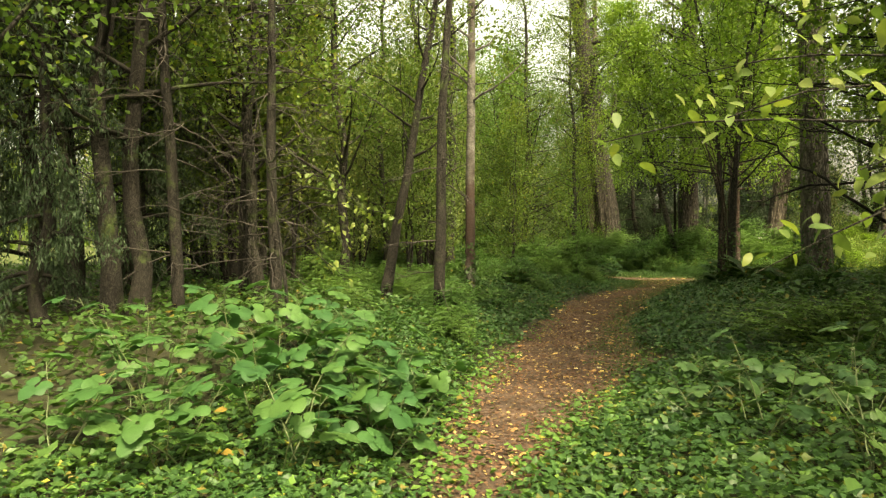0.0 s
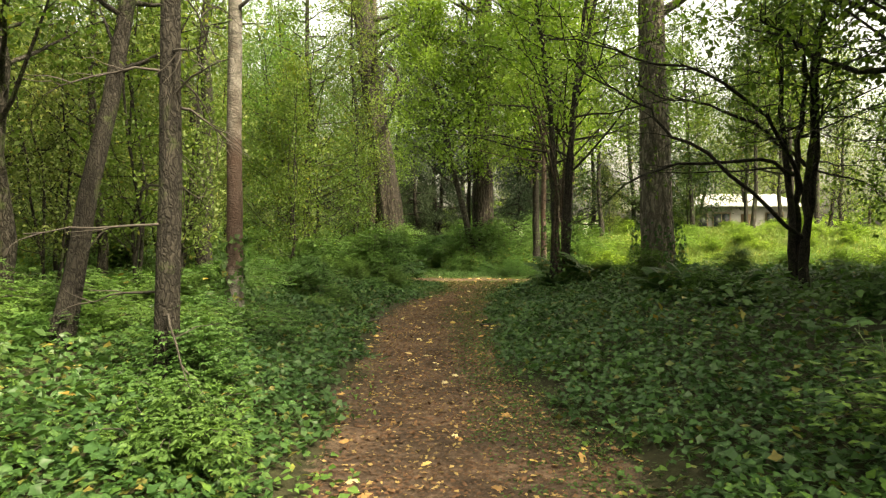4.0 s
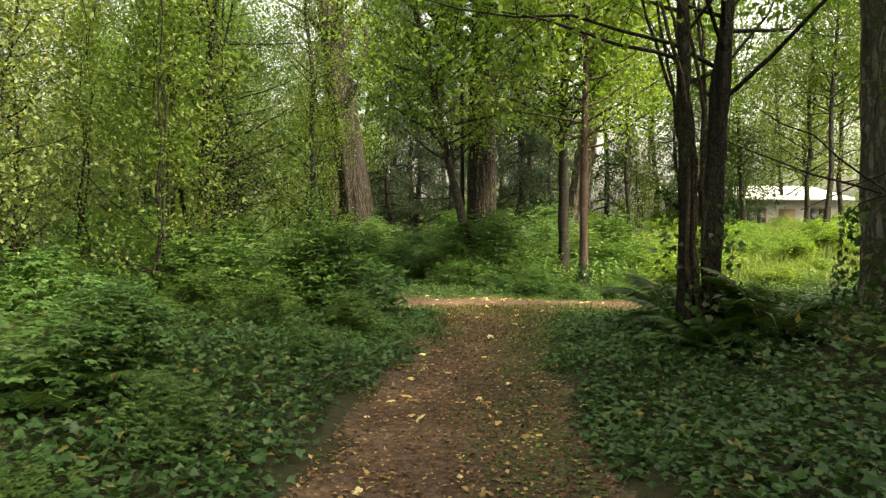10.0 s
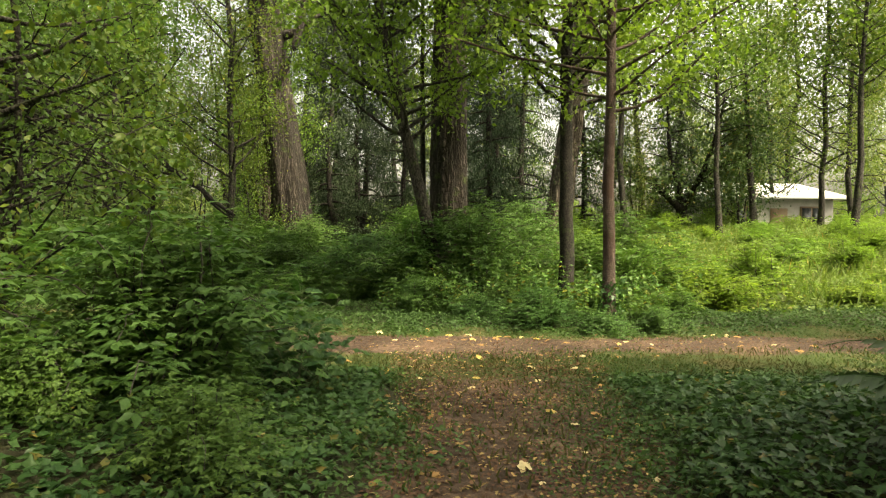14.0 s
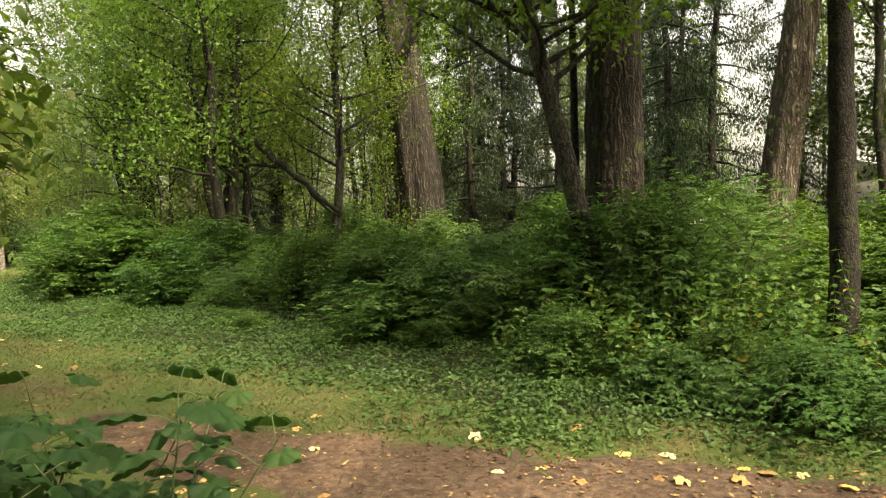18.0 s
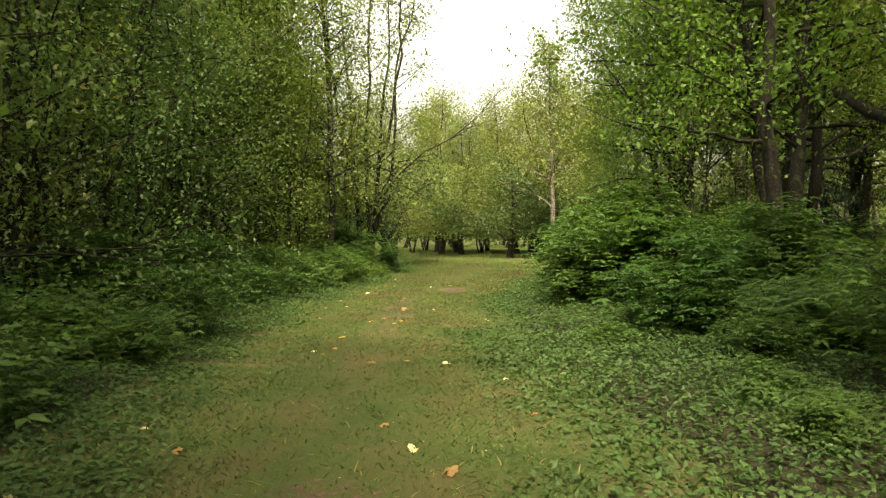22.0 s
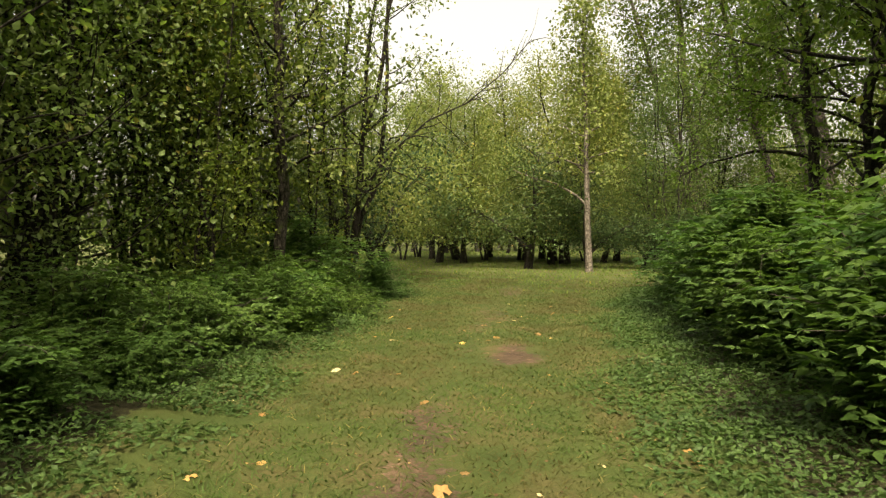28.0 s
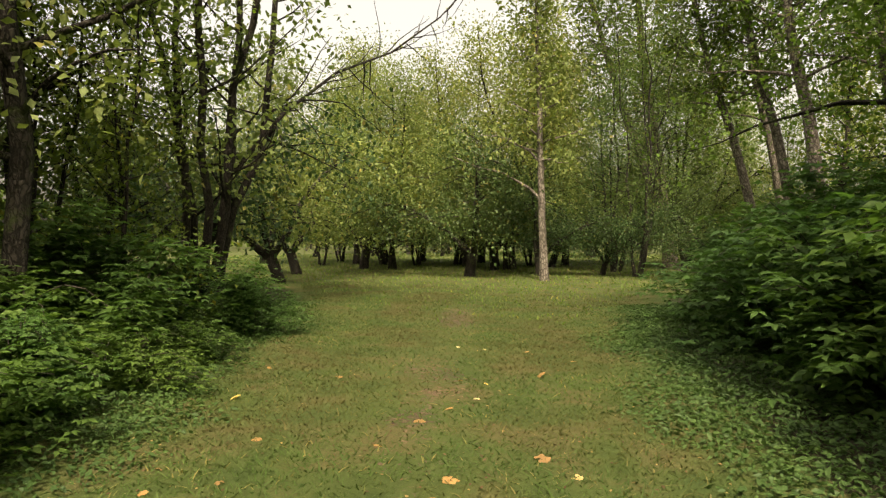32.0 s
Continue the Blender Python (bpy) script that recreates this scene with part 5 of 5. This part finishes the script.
def build_hazel(name, label, seed, x, y, sprigs, leaf, size=0.1, trunk=0.03, height=3.2, per=16):
    """A small tree whose long limbs end in hanging sprays of leaves at given spots."""
    rng = np.random.default_rng(seed)
    root = tagged(new(name), label, "tree")
    z = float(lie(x, y)) - 0.03
    root.matrix_basis = pose(x, y, z)
    g = Geo()
    stem = wander(rng, (0, 0, 0), (0.02, 0, 1), height, 8, 0.05, 0.05)
    tube(g, stem, np.linspace(trunk, trunk * 0.3, 9), 8)
    part("trunk", g.mesh("trunk", M_BARK_DARK, True), root)
    for px, py, pz in sprigs:
        end = np.array([px - x, py - y, pz - z])
        p = along(stem, np.array([rng.uniform(0.35, 0.85)]))[0]
        top = (p + end) / 2 + np.array([0, 0, 0.35 + 0.1 * rng.random()])
        u = np.linspace(0, 1, 9)[:, None]
        line = (1 - u) ** 2 * p + 2 * u * (1 - u) * top + u * u * end + rng.normal(0, 0.015, (9, 3))
        g = Geo()
        tube(g, line, np.linspace(trunk * 0.4, 0.0025, 9), 5)
        limb = part("limb", g.mesh("limb", M_BARK_DARK), root)
        for q in range(per):
            at = along(line, rng.uniform(0.66, 1.04, 1))[0] + rng.normal(0, 0.065, 3)
            part("leaf", leaf[q % 2], limb, m=pose(*at, rng.normal(-30, 22), rng.normal(0, 25), rng.uniform(0, 360)) @ Matrix.Scale(size * rng.uniform(0.7, 1.25), 4))
    return root


def oval_mesh(material, seed):
    """A pointed oval leaf, folded along its rib and curled at the tip."""
    g = Geo()
    u = np.linspace(0, 1, 8)
    w = 0.25 * np.sin(np.pi * u ** 0.85) ** 0.8
    z = -0.25 * u ** 2 + 0.02 * np.sin(u * 9 + seed)
    v = np.concatenate([np.stack([-w, u, z + 0.18 * w], -1), np.stack([0 * u, u, z], -1), np.stack([w, u, z + 0.18 * w], -1)])
    i = np.arange(7)
    g.add(v, None, np.concatenate([np.stack([i, i + 8, i + 9, i + 1], -1), np.stack([i + 8, i + 16, i + 17, i + 9], -1)]))
    return g.mesh("leaf", material, True)


build_hazel("hazel", "thin hazel with long twigs of yellow-green leaves over the path", 300, 1.22, 3.27,
            [(-1.23, 2.62, 1.98), (-0.78, 2.52, 2.0), (-0.68, 2.62, 1.4), (-0.43, 2.37, 1.75), (-0.33, 2.07, 2.15), (-0.08, 2.77, 2.4), (-0.88, 3.27, 2.35), (-0.18, 3.47, 1.9), (0.22, 2.47, 1.6), (0.02, 3.07, 1.2), (-0.48, 3.77, 2.7), (0.32, 4.07, 2.2), (0.52, 2.17, 2.3)], [oval_mesh(M_SPRAY, 0), oval_mesh(M_SPRAY, 2)], 0.075, per=24)
build_hazel("hazel", "thin hazel with drooping yellow-green leaves among brambles", 303, -5.28, 6.17,
            [(-3.92, 5.47, 1.88), (-3.88, 5.57, 1.6), (-4.08, 5.47, 1.4), (-3.68, 5.77, 1.75), (-4.18, 5.57, 1.15), (-4.54, 6.01, 2.03), (-4.28, 6.07, 1.5), (-4.18, 6.17, 1.85), (-4.58, 5.97, 1.2), (-4.78, 6.47, 2.3), (-4.38, 5.17, 2.2)], [oval_mesh(M_SPRAY, 4), oval_mesh(M_SPRAY, 5)], 0.068, 0.025, 2.8, 14)
build_hazel("hazel", "small hazel hung with drooping green leaves beside the track", 301, -7.3, 25.2,
            [(-5.9, 26.5, 2.45), (-6.0, 26.9, 2.0), (-6.5, 27.0, 2.7), (-7.1, 27.3, 2.35), (-6.4, 26.2, 3.0), (-5.6, 25.9, 2.7), (-7.6, 27.2, 2.8), (-6.9, 26.6, 1.7), (-5.8, 25.3, 2.2), (-7.9, 26.9, 2.1), (-6.2, 25.6, 1.6), (-8.4, 27.6, 2.5), (-6.1, 26.7, 2.9), (-6.8, 27.1, 3.2), (-7.4, 27.5, 3.0), (-5.7, 26.1, 3.1), (-7.9, 27.7, 3.3), (-6.4, 26.8, 2.3), (-8.1, 27.3, 1.9), (-6.11, 26.56, 2.6), (-5.95, 26.5, 2.34), (-5.85, 26.6, 2.48), (-6.03, 26.5, 2.02), (-5.9, 26.55, 1.9), (-6.1, 26.4, 1.67), (-6.0, 26.4, 1.49), (-5.8, 26.5, 2.13), (-5.6, 25.9, 2.35), (-5.5, 25.95, 2.1), (-5.5, 25.9, 1.8), (-5.6, 25.8, 1.55), (-6.4, 27.1, 2.85), (-6.37, 27.32, 2.73), (-6.49, 27.06, 2.51), (-6.48, 27.28, 2.34), (-6.5, 26.94, 2.19), (-6.49, 27.16, 2.04), (-6.47, 27.51, 3.02), (-6.5, 26.83, 1.85), (-6.41, 27.29, 1.87), (-6.47, 27.05, 1.66)], [oval_mesh(M_TREE, 1), oval_mesh(M_TREE, 3)], 0.12, 0.05, 4.2, 20)


def frond_mesh(seed):
    """A sword fern frond: rib and two rows of leaflets."""
    rng = np.random.default_rng(seed)
    u = np.linspace(0, 1, 12)
    rib = np.stack([0.03 * np.sin(u * 3 + seed), u * 0.95 - 0.1 * u ** 3, 0.75 * u - 0.62 * u ** 2.2], -1)
    g = Geo()
    tube(g, rib, np.linspace(0.006, 0.0015, 12), 4)
    s = np.repeat(np.linspace(0.12, 0.99, 30), 2)
    hand = np.tile([-1.0, 1.0], 30)
    at = along(rib, s)
    way = np.stack([hand, 0.35 + 0 * s, -0.15 + 0 * s], -1) + rng.normal(0, 0.06, (60, 3))
    put_leaves(g, LANCE, at, way, np.tile([[0, -0.3, 1.0]], (60, 1)), 0.17 * np.sin(np.clip(s * 1.05 + 0.12, 0, 1) * np.pi) ** 0.6 + 0.015)
    return g.mesh("frond", M_FERN)


FRONDS = [frond_mesh(k) for k in range(3)]


def build_fern(seed, x, y, size=1.0, count=18):
    rng = np.random.default_rng(seed)
    root = place(tagged(new("sword_fern"), "dark green sword fern with long arching fronds", "fern", "ferns beside the path"), x, y)
    for k in range(count):
        part("frond", FRONDS[k % 3], root, m=pose(0, 0, 0.03, rng.normal(4, 12), 0, k * 137.5 + rng.normal(0, 8)) @ Matrix.Scale(size * rng.uniform(0.75, 1.15), 4))


for k, (x, y, sz) in enumerate(((-0.2, 20.2, 1.35), (-0.5, 19.0, 0.85), (0.3, 19.3, 1.25), (0.6, 14.6, 1.0), (1.2, 13.7, 0.9), (-5.6, 16.9, 0.8), (-5.9, 12.6, 0.8), (1.6, 17.0, 0.9), (-6.3, 9.0, 0.8))):
    build_fern(320 + k, x, y, sz)


# ---- ivy on the feet of trunks ----
def ivy_sleeve(owner, seed, radius, high, count):
    rng = np.random.default_rng(seed)
    a, z = rng.uniform(0, 6.28, count), high * rng.random(count) ** 1.7
    r = radius * (1.25 - 0.2 * z / high) + rng.uniform(0, 0.07, count)
    out = np.stack([np.cos(a), np.sin(a), 0 * a], -1)
    g = Geo()
    put_leaves(g, LOBED, out * r[:, None] + np.stack([0 * a, 0 * a, z], -1), rng.normal(0, 0.7, (count, 3)) + np.array([0, 0, -0.5]), out + rng.normal(0, 0.35, (count, 3)), 0.085 * rng.uniform(0.6, 1.3, count))
    part("ivy", g.mesh("ivy", M_IVY), owner, "glossy dark green ivy")


ivy_sleeve(right_c, 1, 0.47, 1.3, 900)
ivy_sleeve(birch, 2, 0.13, 1.2, 420)
ivy_sleeve(red, 3, 0.12, 0.8, 300)
ivy_sleeve(big_c, 4, 0.5, 1.8, 700)
ivy_sleeve(fern_tree, 5, 0.32, 1.6, 420)
ivy_sleeve(big_l, 6, 0.85, 1.9, 700)

# ---- litter ----
DRY = [build_leaf_mesh("fallen_leaf", M_DRYLEAF, 20 + k, 4) for k in range(2)] + [build_leaf_mesh("fallen_leaf", M_YELLOW, 24, 4)]


def drop_leaves(n, line, group, label, size, yellow):
    x, y = strip(line, n, 0.25)
    for k in range(n):
        ob = new("fallen_leaf", DRY[2] if RNG.random() < yellow else DRY[k % 2])
        ob.matrix_basis = pose(x[k], y[k], float(lie(x[k], y[k])) + 0.012, RNG.normal(0, 14), RNG.normal(0, 14), RNG.uniform(0, 360)) @ Matrix.Scale(size * RNG.uniform(0.6, 1.35), 4)
        tagged(ob, label, "leaf", group)


drop_leaves(230, TRAIL[2:12], "fallen leaves on the path", "dry fallen leaf lying on the earth path", 0.08, 0.2)
drop_leaves(95, TRACK[2:9], "fallen leaves on the track", "pale dry fallen leaf lying on the grass track", 0.09, 0.12)


def litter(name, label, line, n, size):
    x, y = strip(line, n, 0.1)
    g = Geo()
    put_leaves(g, KITE, np.stack([x, y, lie(x, y) + RNG.uniform(0.003, 0.014, n)], -1), np.stack([RNG.normal(0, 1, n), RNG.normal(0, 1, n), RNG.normal(0, 0.2, n)], -1),
               np.stack([RNG.normal(0, 0.25, n), RNG.normal(0, 0.25, n), np.ones(n)], -1), size * RNG.uniform(0.4, 1.5, n))
    tagged(new(name, g.mesh(name, M_LITTER)), label, "leaf litter", kind="stuff")


M_LITTER = leaf_material("leaf_litter", (0.03, 0.018, 0.011), (0.075, 0.045, 0.026), (0.17, 0.105, 0.058), (0.3, 0.22, 0.12), 0.12, 0.05, 0.85)
litter("path_litter", "brown crumbled leaf litter on the path", TRAIL[1:12], 36000, 0.036)
litter("worn_earth_litter", "pale and brown leaf crumbs on the bare earth", WEAR, 5000, 0.035)
litter("track_litter", "brown leaf crumbs on the worn track", TRACK[2:9], 3500, 0.026)
carpet("path_weeds", "small green weeds creeping onto the path", 26000, (-4.5, 3, 0.5, 25.5), lambda x, y: np.clip(0.55 + open_side(x, y) * 1.5, 0, 0.8) * (open_side(x, y) < 0.1) * (waves(x, y, 1.6, 33) > -0.15), M_HERB, KITE, 0.045, 0.05, "weeds")


WEEDY = np.array([(-1.9, 5.0, 0.7), (-1.55, 7.0, 0.9), (-1.7, 9.0, 0.8), (-2.25, 11, 0.6), (-2.4, 14, 0.6), (-2.45, 17, 0.7), (-2.1, 20, 0.9), (-1.4, 23, 1.2), (-0.6, 25, 1.6)])
carpet("path_side_weeds", "small dull green weeds and moss over one half of the path", 130000, (-3.2, 5, 0.6, 25.5), lambda x, y: np.clip(0.45 - side(WEEDY, x, y) * 2.2 + 0.55 * waves(x, y, 1.9, 41), 0, 1) * (side(WEEDY, x, y) < 0.35), M_EDGE, KITE, 0.028, 0.035, "weeds", 0.6, 0.02)


def build_stick(seed, a, b, r, bark=None):
    rng = np.random.default_rng(seed)
    a, b = np.array(a, float), np.array(b, float)
    g = Geo()
    line = a + (b - a) * np.linspace(0, 1, 9)[:, None] + rng.normal(0, 0.02, (9, 3))
    tube(g, line, np.linspace(r, r * 0.4, 9), 6)
    side_twig = wander(rng, line[5], b - a + rng.normal(0, 0.4, 3), np.linalg.norm(b - a) * 0.35, 4, 0.15, 0.05)
    tube(g, side_twig, np.linspace(r * 0.5, r * 0.2, 5), 5)
    tagged(new("fallen_branch", g.mesh("fallen_branch", bark or M_TWIG)), "dead grey-brown branch lying in the ivy", "branch", "dead branches on the ground")


build_stick(1, (-4.7, 17.6, 0.1), (-3.95, 18.6, 0.22), 0.018)
build_stick(2, (-4.2, 14.6, 0.1), (-3.7, 15.4, 0.16), 0.015)
build_stick(3, (-2.3, 15.2, 0.03), (-1.6, 15.0, 0.12), 0.02)
build_stick(4, (-11.46, 42.33, 4.41), (-7.96, 39.34, 2.11), 0.13, M_BARK_DARK)


for k, pts in enumerate(([(3.5, 16.5, 1.7), (2.9, 15.8, 2.4), (2.2, 15.1, 2.9), (1.6, 14.82, 3.2), (1.04, 14.8, 3.53), (0.17, 14.76, 3.65), (-0.45, 14.74, 3.87), (-1.08, 14.72, 4.0)], [(3.5, 16.5, 0.9), (2.7, 15.8, 1.3), (2.02, 15.4, 1.75), (1.45, 15.4, 2.28), (0.94, 15.45, 2.55), (0.7, 15.5, 2.8), (0.55, 15.5, 3.05), (0.1, 15.4, 3.3), (-0.42, 15.3, 3.5), (-0.8, 15.2, 3.8)],
                         [(3.5, 16.6, 2.0), (2.9, 16.56, 2.34), (2.22, 16.53, 2.3), (1.07, 16.48, 2.23), (0.38, 16.44, 1.88), (-0.16, 16.4, 1.4), (-0.62, 16.38, 1.2)], [(3.6, 16.4, 2.4), (3.0, 15.2, 3.3), (2.2, 14.2, 3.8), (1.3, 13.6, 3.95)], [(3.6, 16.6, 2.2), (2.9, 17.0, 3.0), (2.0, 17.3, 3.5), (1.2, 17.4, 3.6), (0.5, 17.2, 4.2)])):
    g = Geo()
    rng = np.random.default_rng(700 + k)
    line = np.array(pts) - np.array([3.5, 16.6, 0])
    line = along(line, np.linspace(0, 1, 16)) + rng.normal(0, 0.02, (16, 3))
    tube(g, line, np.linspace(0.04, 0.009, 16), 7)
    for q in range(16):
        p = along(line, rng.uniform(0.25, 1.0, 1))[0]
        tube(g, wander(rng, p, line[-1] - line[0] + rng.normal(0, 1.4, 3), rng.uniform(0.4, 1.1), 5, 0.2, 0), np.linspace(0.009, 0.003, 6), 4)
    part("bare_limb", g.mesh("bare_limb", M_BARK_DARK, True), arch_tree, "long dark arching bare limb")


# ---- bare dead twigs ----
def dead_twigs(owner_label, seed, x, y, height, n, reach, low=0.6):
    rng = np.random.default_rng(seed)
    root = place(tagged(new("dead_tree"), owner_label, "tree"), x, y)
    g, t = Geo(), Geo()
    stem = wander(rng, (0, 0, 0), (0, 0, 1), height, 10, 0.03, 0.1)
    tube(g, stem, np.linspace(0.1, 0.03, 11), 8)
    part("trunk", g.mesh("trunk", M_BARK_DARK, True), root)
    for k in range(n):
        a = rng.uniform(0, 6.28)
        line = wander(rng, along(stem, np.array([(low + (height - low) * rng.random()) / height]))[0], (math.cos(a), math.sin(a), rng.uniform(-0.3, 0.2)), reach * rng.uniform(0.4, 1), 7, 0.16, -0.05)
        tube(t, line, np.linspace(0.012, 0.003, 8), 4)
        for q in range(4):
            p = along(line, rng.uniform(0.3, 0.9, 1))[0]
            tube(t, wander(rng, p, unit(line[-1] - line[0]) + rng.normal(0, 0.6, 3), reach * 0.3, 4, 0.2, -0.05), np.linspace(0.006, 0.002, 5), 3)
    tagged(part("twig_tangle", t.mesh("twig_tangle", M_TWIG), root), kind="stuff")


dead_twigs("dark trunk bristling with bare grey dead twigs", 401, -7.4, 8.9, 9, 60, 2.2)
dead_twigs("dark trunk bristling with bare grey dead twigs", 402, -8.6, 8.0, 9, 60, 2.4)
dead_twigs("dark thin trunk with bare dead side twigs", 403, -4.7, 9.3, 8, 30, 1.1)
dead_twigs("dark small tree with a tangle of bare arching twigs", 405, 2.9, 11.2, 6, 44, 2.6, 1.2)
dead_twigs("dark small tree with a tangle of bare arching twigs", 406, 3.9, 12.8, 7, 44, 2.8, 1.5)
dead_twigs("dark thin trunk with bare dead side twigs", 404, -9.4, 10.6, 9, 60, 2.2)


# ---- the house beyond the clearing ----
def box(g, x0, y0, z0, x1, y1, z1):
    v = [(x, y, z) for z in (z0, z1) for x, y in ((x0, y0), (x1, y0), (x1, y1), (x0, y1))]
    g.add(v, None, [(3, 2, 1, 0), (4, 5, 6, 7), (0, 1, 5, 4), (1, 2, 6, 5), (2, 3, 7, 6), (3, 0, 4, 7)])


def boxed(name, material, parent, *b, label=""):
    g = Geo()
    box(g, *b)
    return part(name, g.mesh(name, material), parent, label)


M_WALL = plain_material("grey_siding", (0.2, 0.2, 0.19), (0.3, 0.29, 0.27), 3, 0.8)
M_ROOF = plain_material("white_metal_roof", (0.75, 0.75, 0.74), (0.85, 0.85, 0.84), 2, 0.35)
M_FRAME = plain_material("brown_frame", (0.14, 0.09, 0.05), (0.2, 0.14, 0.09), 20, 0.6)
M_PANE, _nd, _lk, _bs = nodes_of("window_glass")
_bs.inputs["Base Color"].default_value, _bs.inputs["Roughness"].default_value = (0.03, 0.035, 0.04, 1), 0.06
house = tagged(new("house"), "long low grey house with a pale metal roof behind the clearing", "house")
house.matrix_basis = pose(10.2, 48.5, 0.75, 0, 0, 2)
boxed("wall", M_WALL, house, 0, 0, 0, 9, 7, 2.55)
g = Geo()
g.add([(-0.5, -0.6, 2.5), (9.5, -0.6, 2.5), (9.5, 3.5, 3.45), (-0.5, 3.5, 3.45), (9.5, 7.6, 2.5), (-0.5, 7.6, 2.5),
       (-0.5, -0.6, 2.62), (9.5, -0.6, 2.62), (9.5, 3.5, 3.57), (-0.5, 3.5, 3.57), (9.5, 7.6, 2.62), (-0.5, 7.6, 2.62)], [(0, 3, 9), (0, 9, 6), (3, 5, 11), (3, 11, 9), (1, 8, 2), (1, 7, 8), (2, 10, 4), (2, 8, 10), (0, 5, 3), (1, 2, 4)],
      [(0, 1, 2, 3), (3, 2, 4, 5), (6, 9, 8, 7), (9, 11, 10, 8), (0, 6, 7, 1), (5, 4, 10, 11)])
part("roof", g.mesh("roof", M_ROOF), house, "pale sunlit metal roof")
for wx in (2.2, 3.7, 7.2):
    w = boxed("window", M_FRAME, house, wx, -0.06, 0.95, wx + 1.2, -0.003, 2.15)
    boxed("pane", M_PANE, w, wx + 0.08, -0.075, 1.03, wx + 0.57, -0.065, 2.07)
    boxed("pane", M_PANE, w, wx + 0.63, -0.075, 1.03, wx + 1.12, -0.065, 2.07)
boxed("door", M_FRAME, house, 5.6, -0.06, 0, 6.5, -0.003, 2.05)
shed = tagged(new("shed"), "small pale shed with a flat roof far behind the trees", "shed")
shed.matrix_basis = pose(2.0, 62, 0.2, 0, 0, 8)
boxed("wall", M_ROOF, shed, 0, 0, 0, 7, 4, 2.2)
boxed("roof", M_WALL, shed, -0.3, -0.3, 2.2, 7.3, 4.3, 2.35)


# ---- at the mouth of the lawn ----
bare = place(build_tree("many_stemmed_tree", "tall many-stemmed tree with thin bare upper stems", 120, 14, 0.09, M_BARK_DARK, M_PALE, bottom=2.0, boughs=84, reach=2.6, twigs=6, per_twig=14, leaf_size=0.14, spread=0.28, stems=6, gather=1.8, part_at=1.0, fan=0.13, up=0.12), -29.2, 41.2, 15)
g = Geo()
line = np.array([(0.2, 0.3, 2.6), (0.6, 1.4, 4.0), (0.9, 2.6, 5.0), (1.3, 4.0, 5.7), (1.6, 5.6, 6.9), (1.8, 7.2, 8.4)])
tube(g, line, np.linspace(0.045, 0.012, 6), 6)
arm_rng = np.random.default_rng(9)
for k in range(30):
    p = along(line, np.array([0.2 + 0.8 * k / 30]))[0]
    tube(g, wander(arm_rng, p, (arm_rng.normal(0, 0.5), 1, arm_rng.normal(0.2, 0.6)), arm_rng.uniform(0.8, 2.2), 6, 0.12, 0.03), np.linspace(0.016, 0.004, 7), 4)
part("arching_limb", g.mesh("arching_limb", M_BARK_DARK), bare)
g = Geo()
tube(g, [(0, 0, 2.9), (-0.5, -0.3, 3.5), (-1.4, -0.8, 4.1), (-2.4, -1.3, 4.4), (-3.2, -1.7, 4.8)], (0.06, 0.05, 0.04, 0.03, 0.015), 7)
part("bare_limb", g.mesh("bare_limb", M_POPLAR, True), white_tree, "pale bare side limb")
g = Geo()
tube(g, [(0, 0, 4.2), (-0.5, -0.3, 4.9), (-1.5, -0.9, 5.5), (-2.3, -1.3, 5.6)], (0.05, 0.04, 0.03, 0.012), 7)
part("bare_limb", g.mesh("bare_limb", M_POPLAR, True), white_tree, "pale bare side limb")


# ---- nettles at the foot of the cottonwoods ----
def build_nettles(seed, x, y, high, stems=11):
    rng = np.random.default_rng(seed)
    root = place(tagged(new("nettle_clump"), "clump of upright green nettles with pointed leaves", "plant", "nettles in front of the cottonwoods"), x, y)
    for k in range(stems):
        g = Geo()
        p = rng.normal(0, 0.22, 2)
        h = high * rng.uniform(0.6, 1.1)
        line = wander(rng, (p[0], p[1], 0), (rng.normal(0, 0.28), rng.normal(0, 0.28), 1), h, 6, 0.1, 0.02)
        tube(g, line, np.linspace(0.005, 0.002, 7), 4)
        stalk = part("stalk", g.mesh("stalk", M_STEM), root)
        n = 26
        s = np.repeat(np.linspace(0.2, 1.0, n // 2), 2)
        a = np.repeat(np.arange(n // 2) * 1.571, 2) + np.tile([0, np.pi], n // 2) + rng.normal(0, 0.2, n)
        c = Geo()
        put_leaves(c, OVAL, along(line, s), np.stack([np.cos(a), np.sin(a), rng.normal(-0.25, 0.35, n)], -1), np.tile([[0, 0, 1.0]], (n, 1)) + rng.normal(0, 0.35, (n, 3)), (0.13 - 0.06 * s) * rng.uniform(0.6, 1.3, n))
        tagged(part("leafage", c.mesh("leafage", M_HERB), stalk), kind="stuff")


for k, (x, y, h) in enumerate(((-2.2, 29.6, 0.7), (-1.5, 29.7, 0.9), (-0.9, 29.3, 0.8), (-0.3, 29.6, 1.1), (0.7, 28.9, 0.9), (1.2, 28.5, 0.8), (-3.2, 30.2, 0.7), (0.1, 28.9, 0.7), (-1.9, 30.4, 1.1), (1.7, 29.2, 1.1), (-0.7, 30.2, 1.3), (0.5, 29.6, 1.3))):
    build_nettles(500 + k, x, y, h)
drop_leaves(70, WEAR, "fallen leaves on the bare earth", "pale curled fallen leaf on bare earth", 0.10, 0.2)
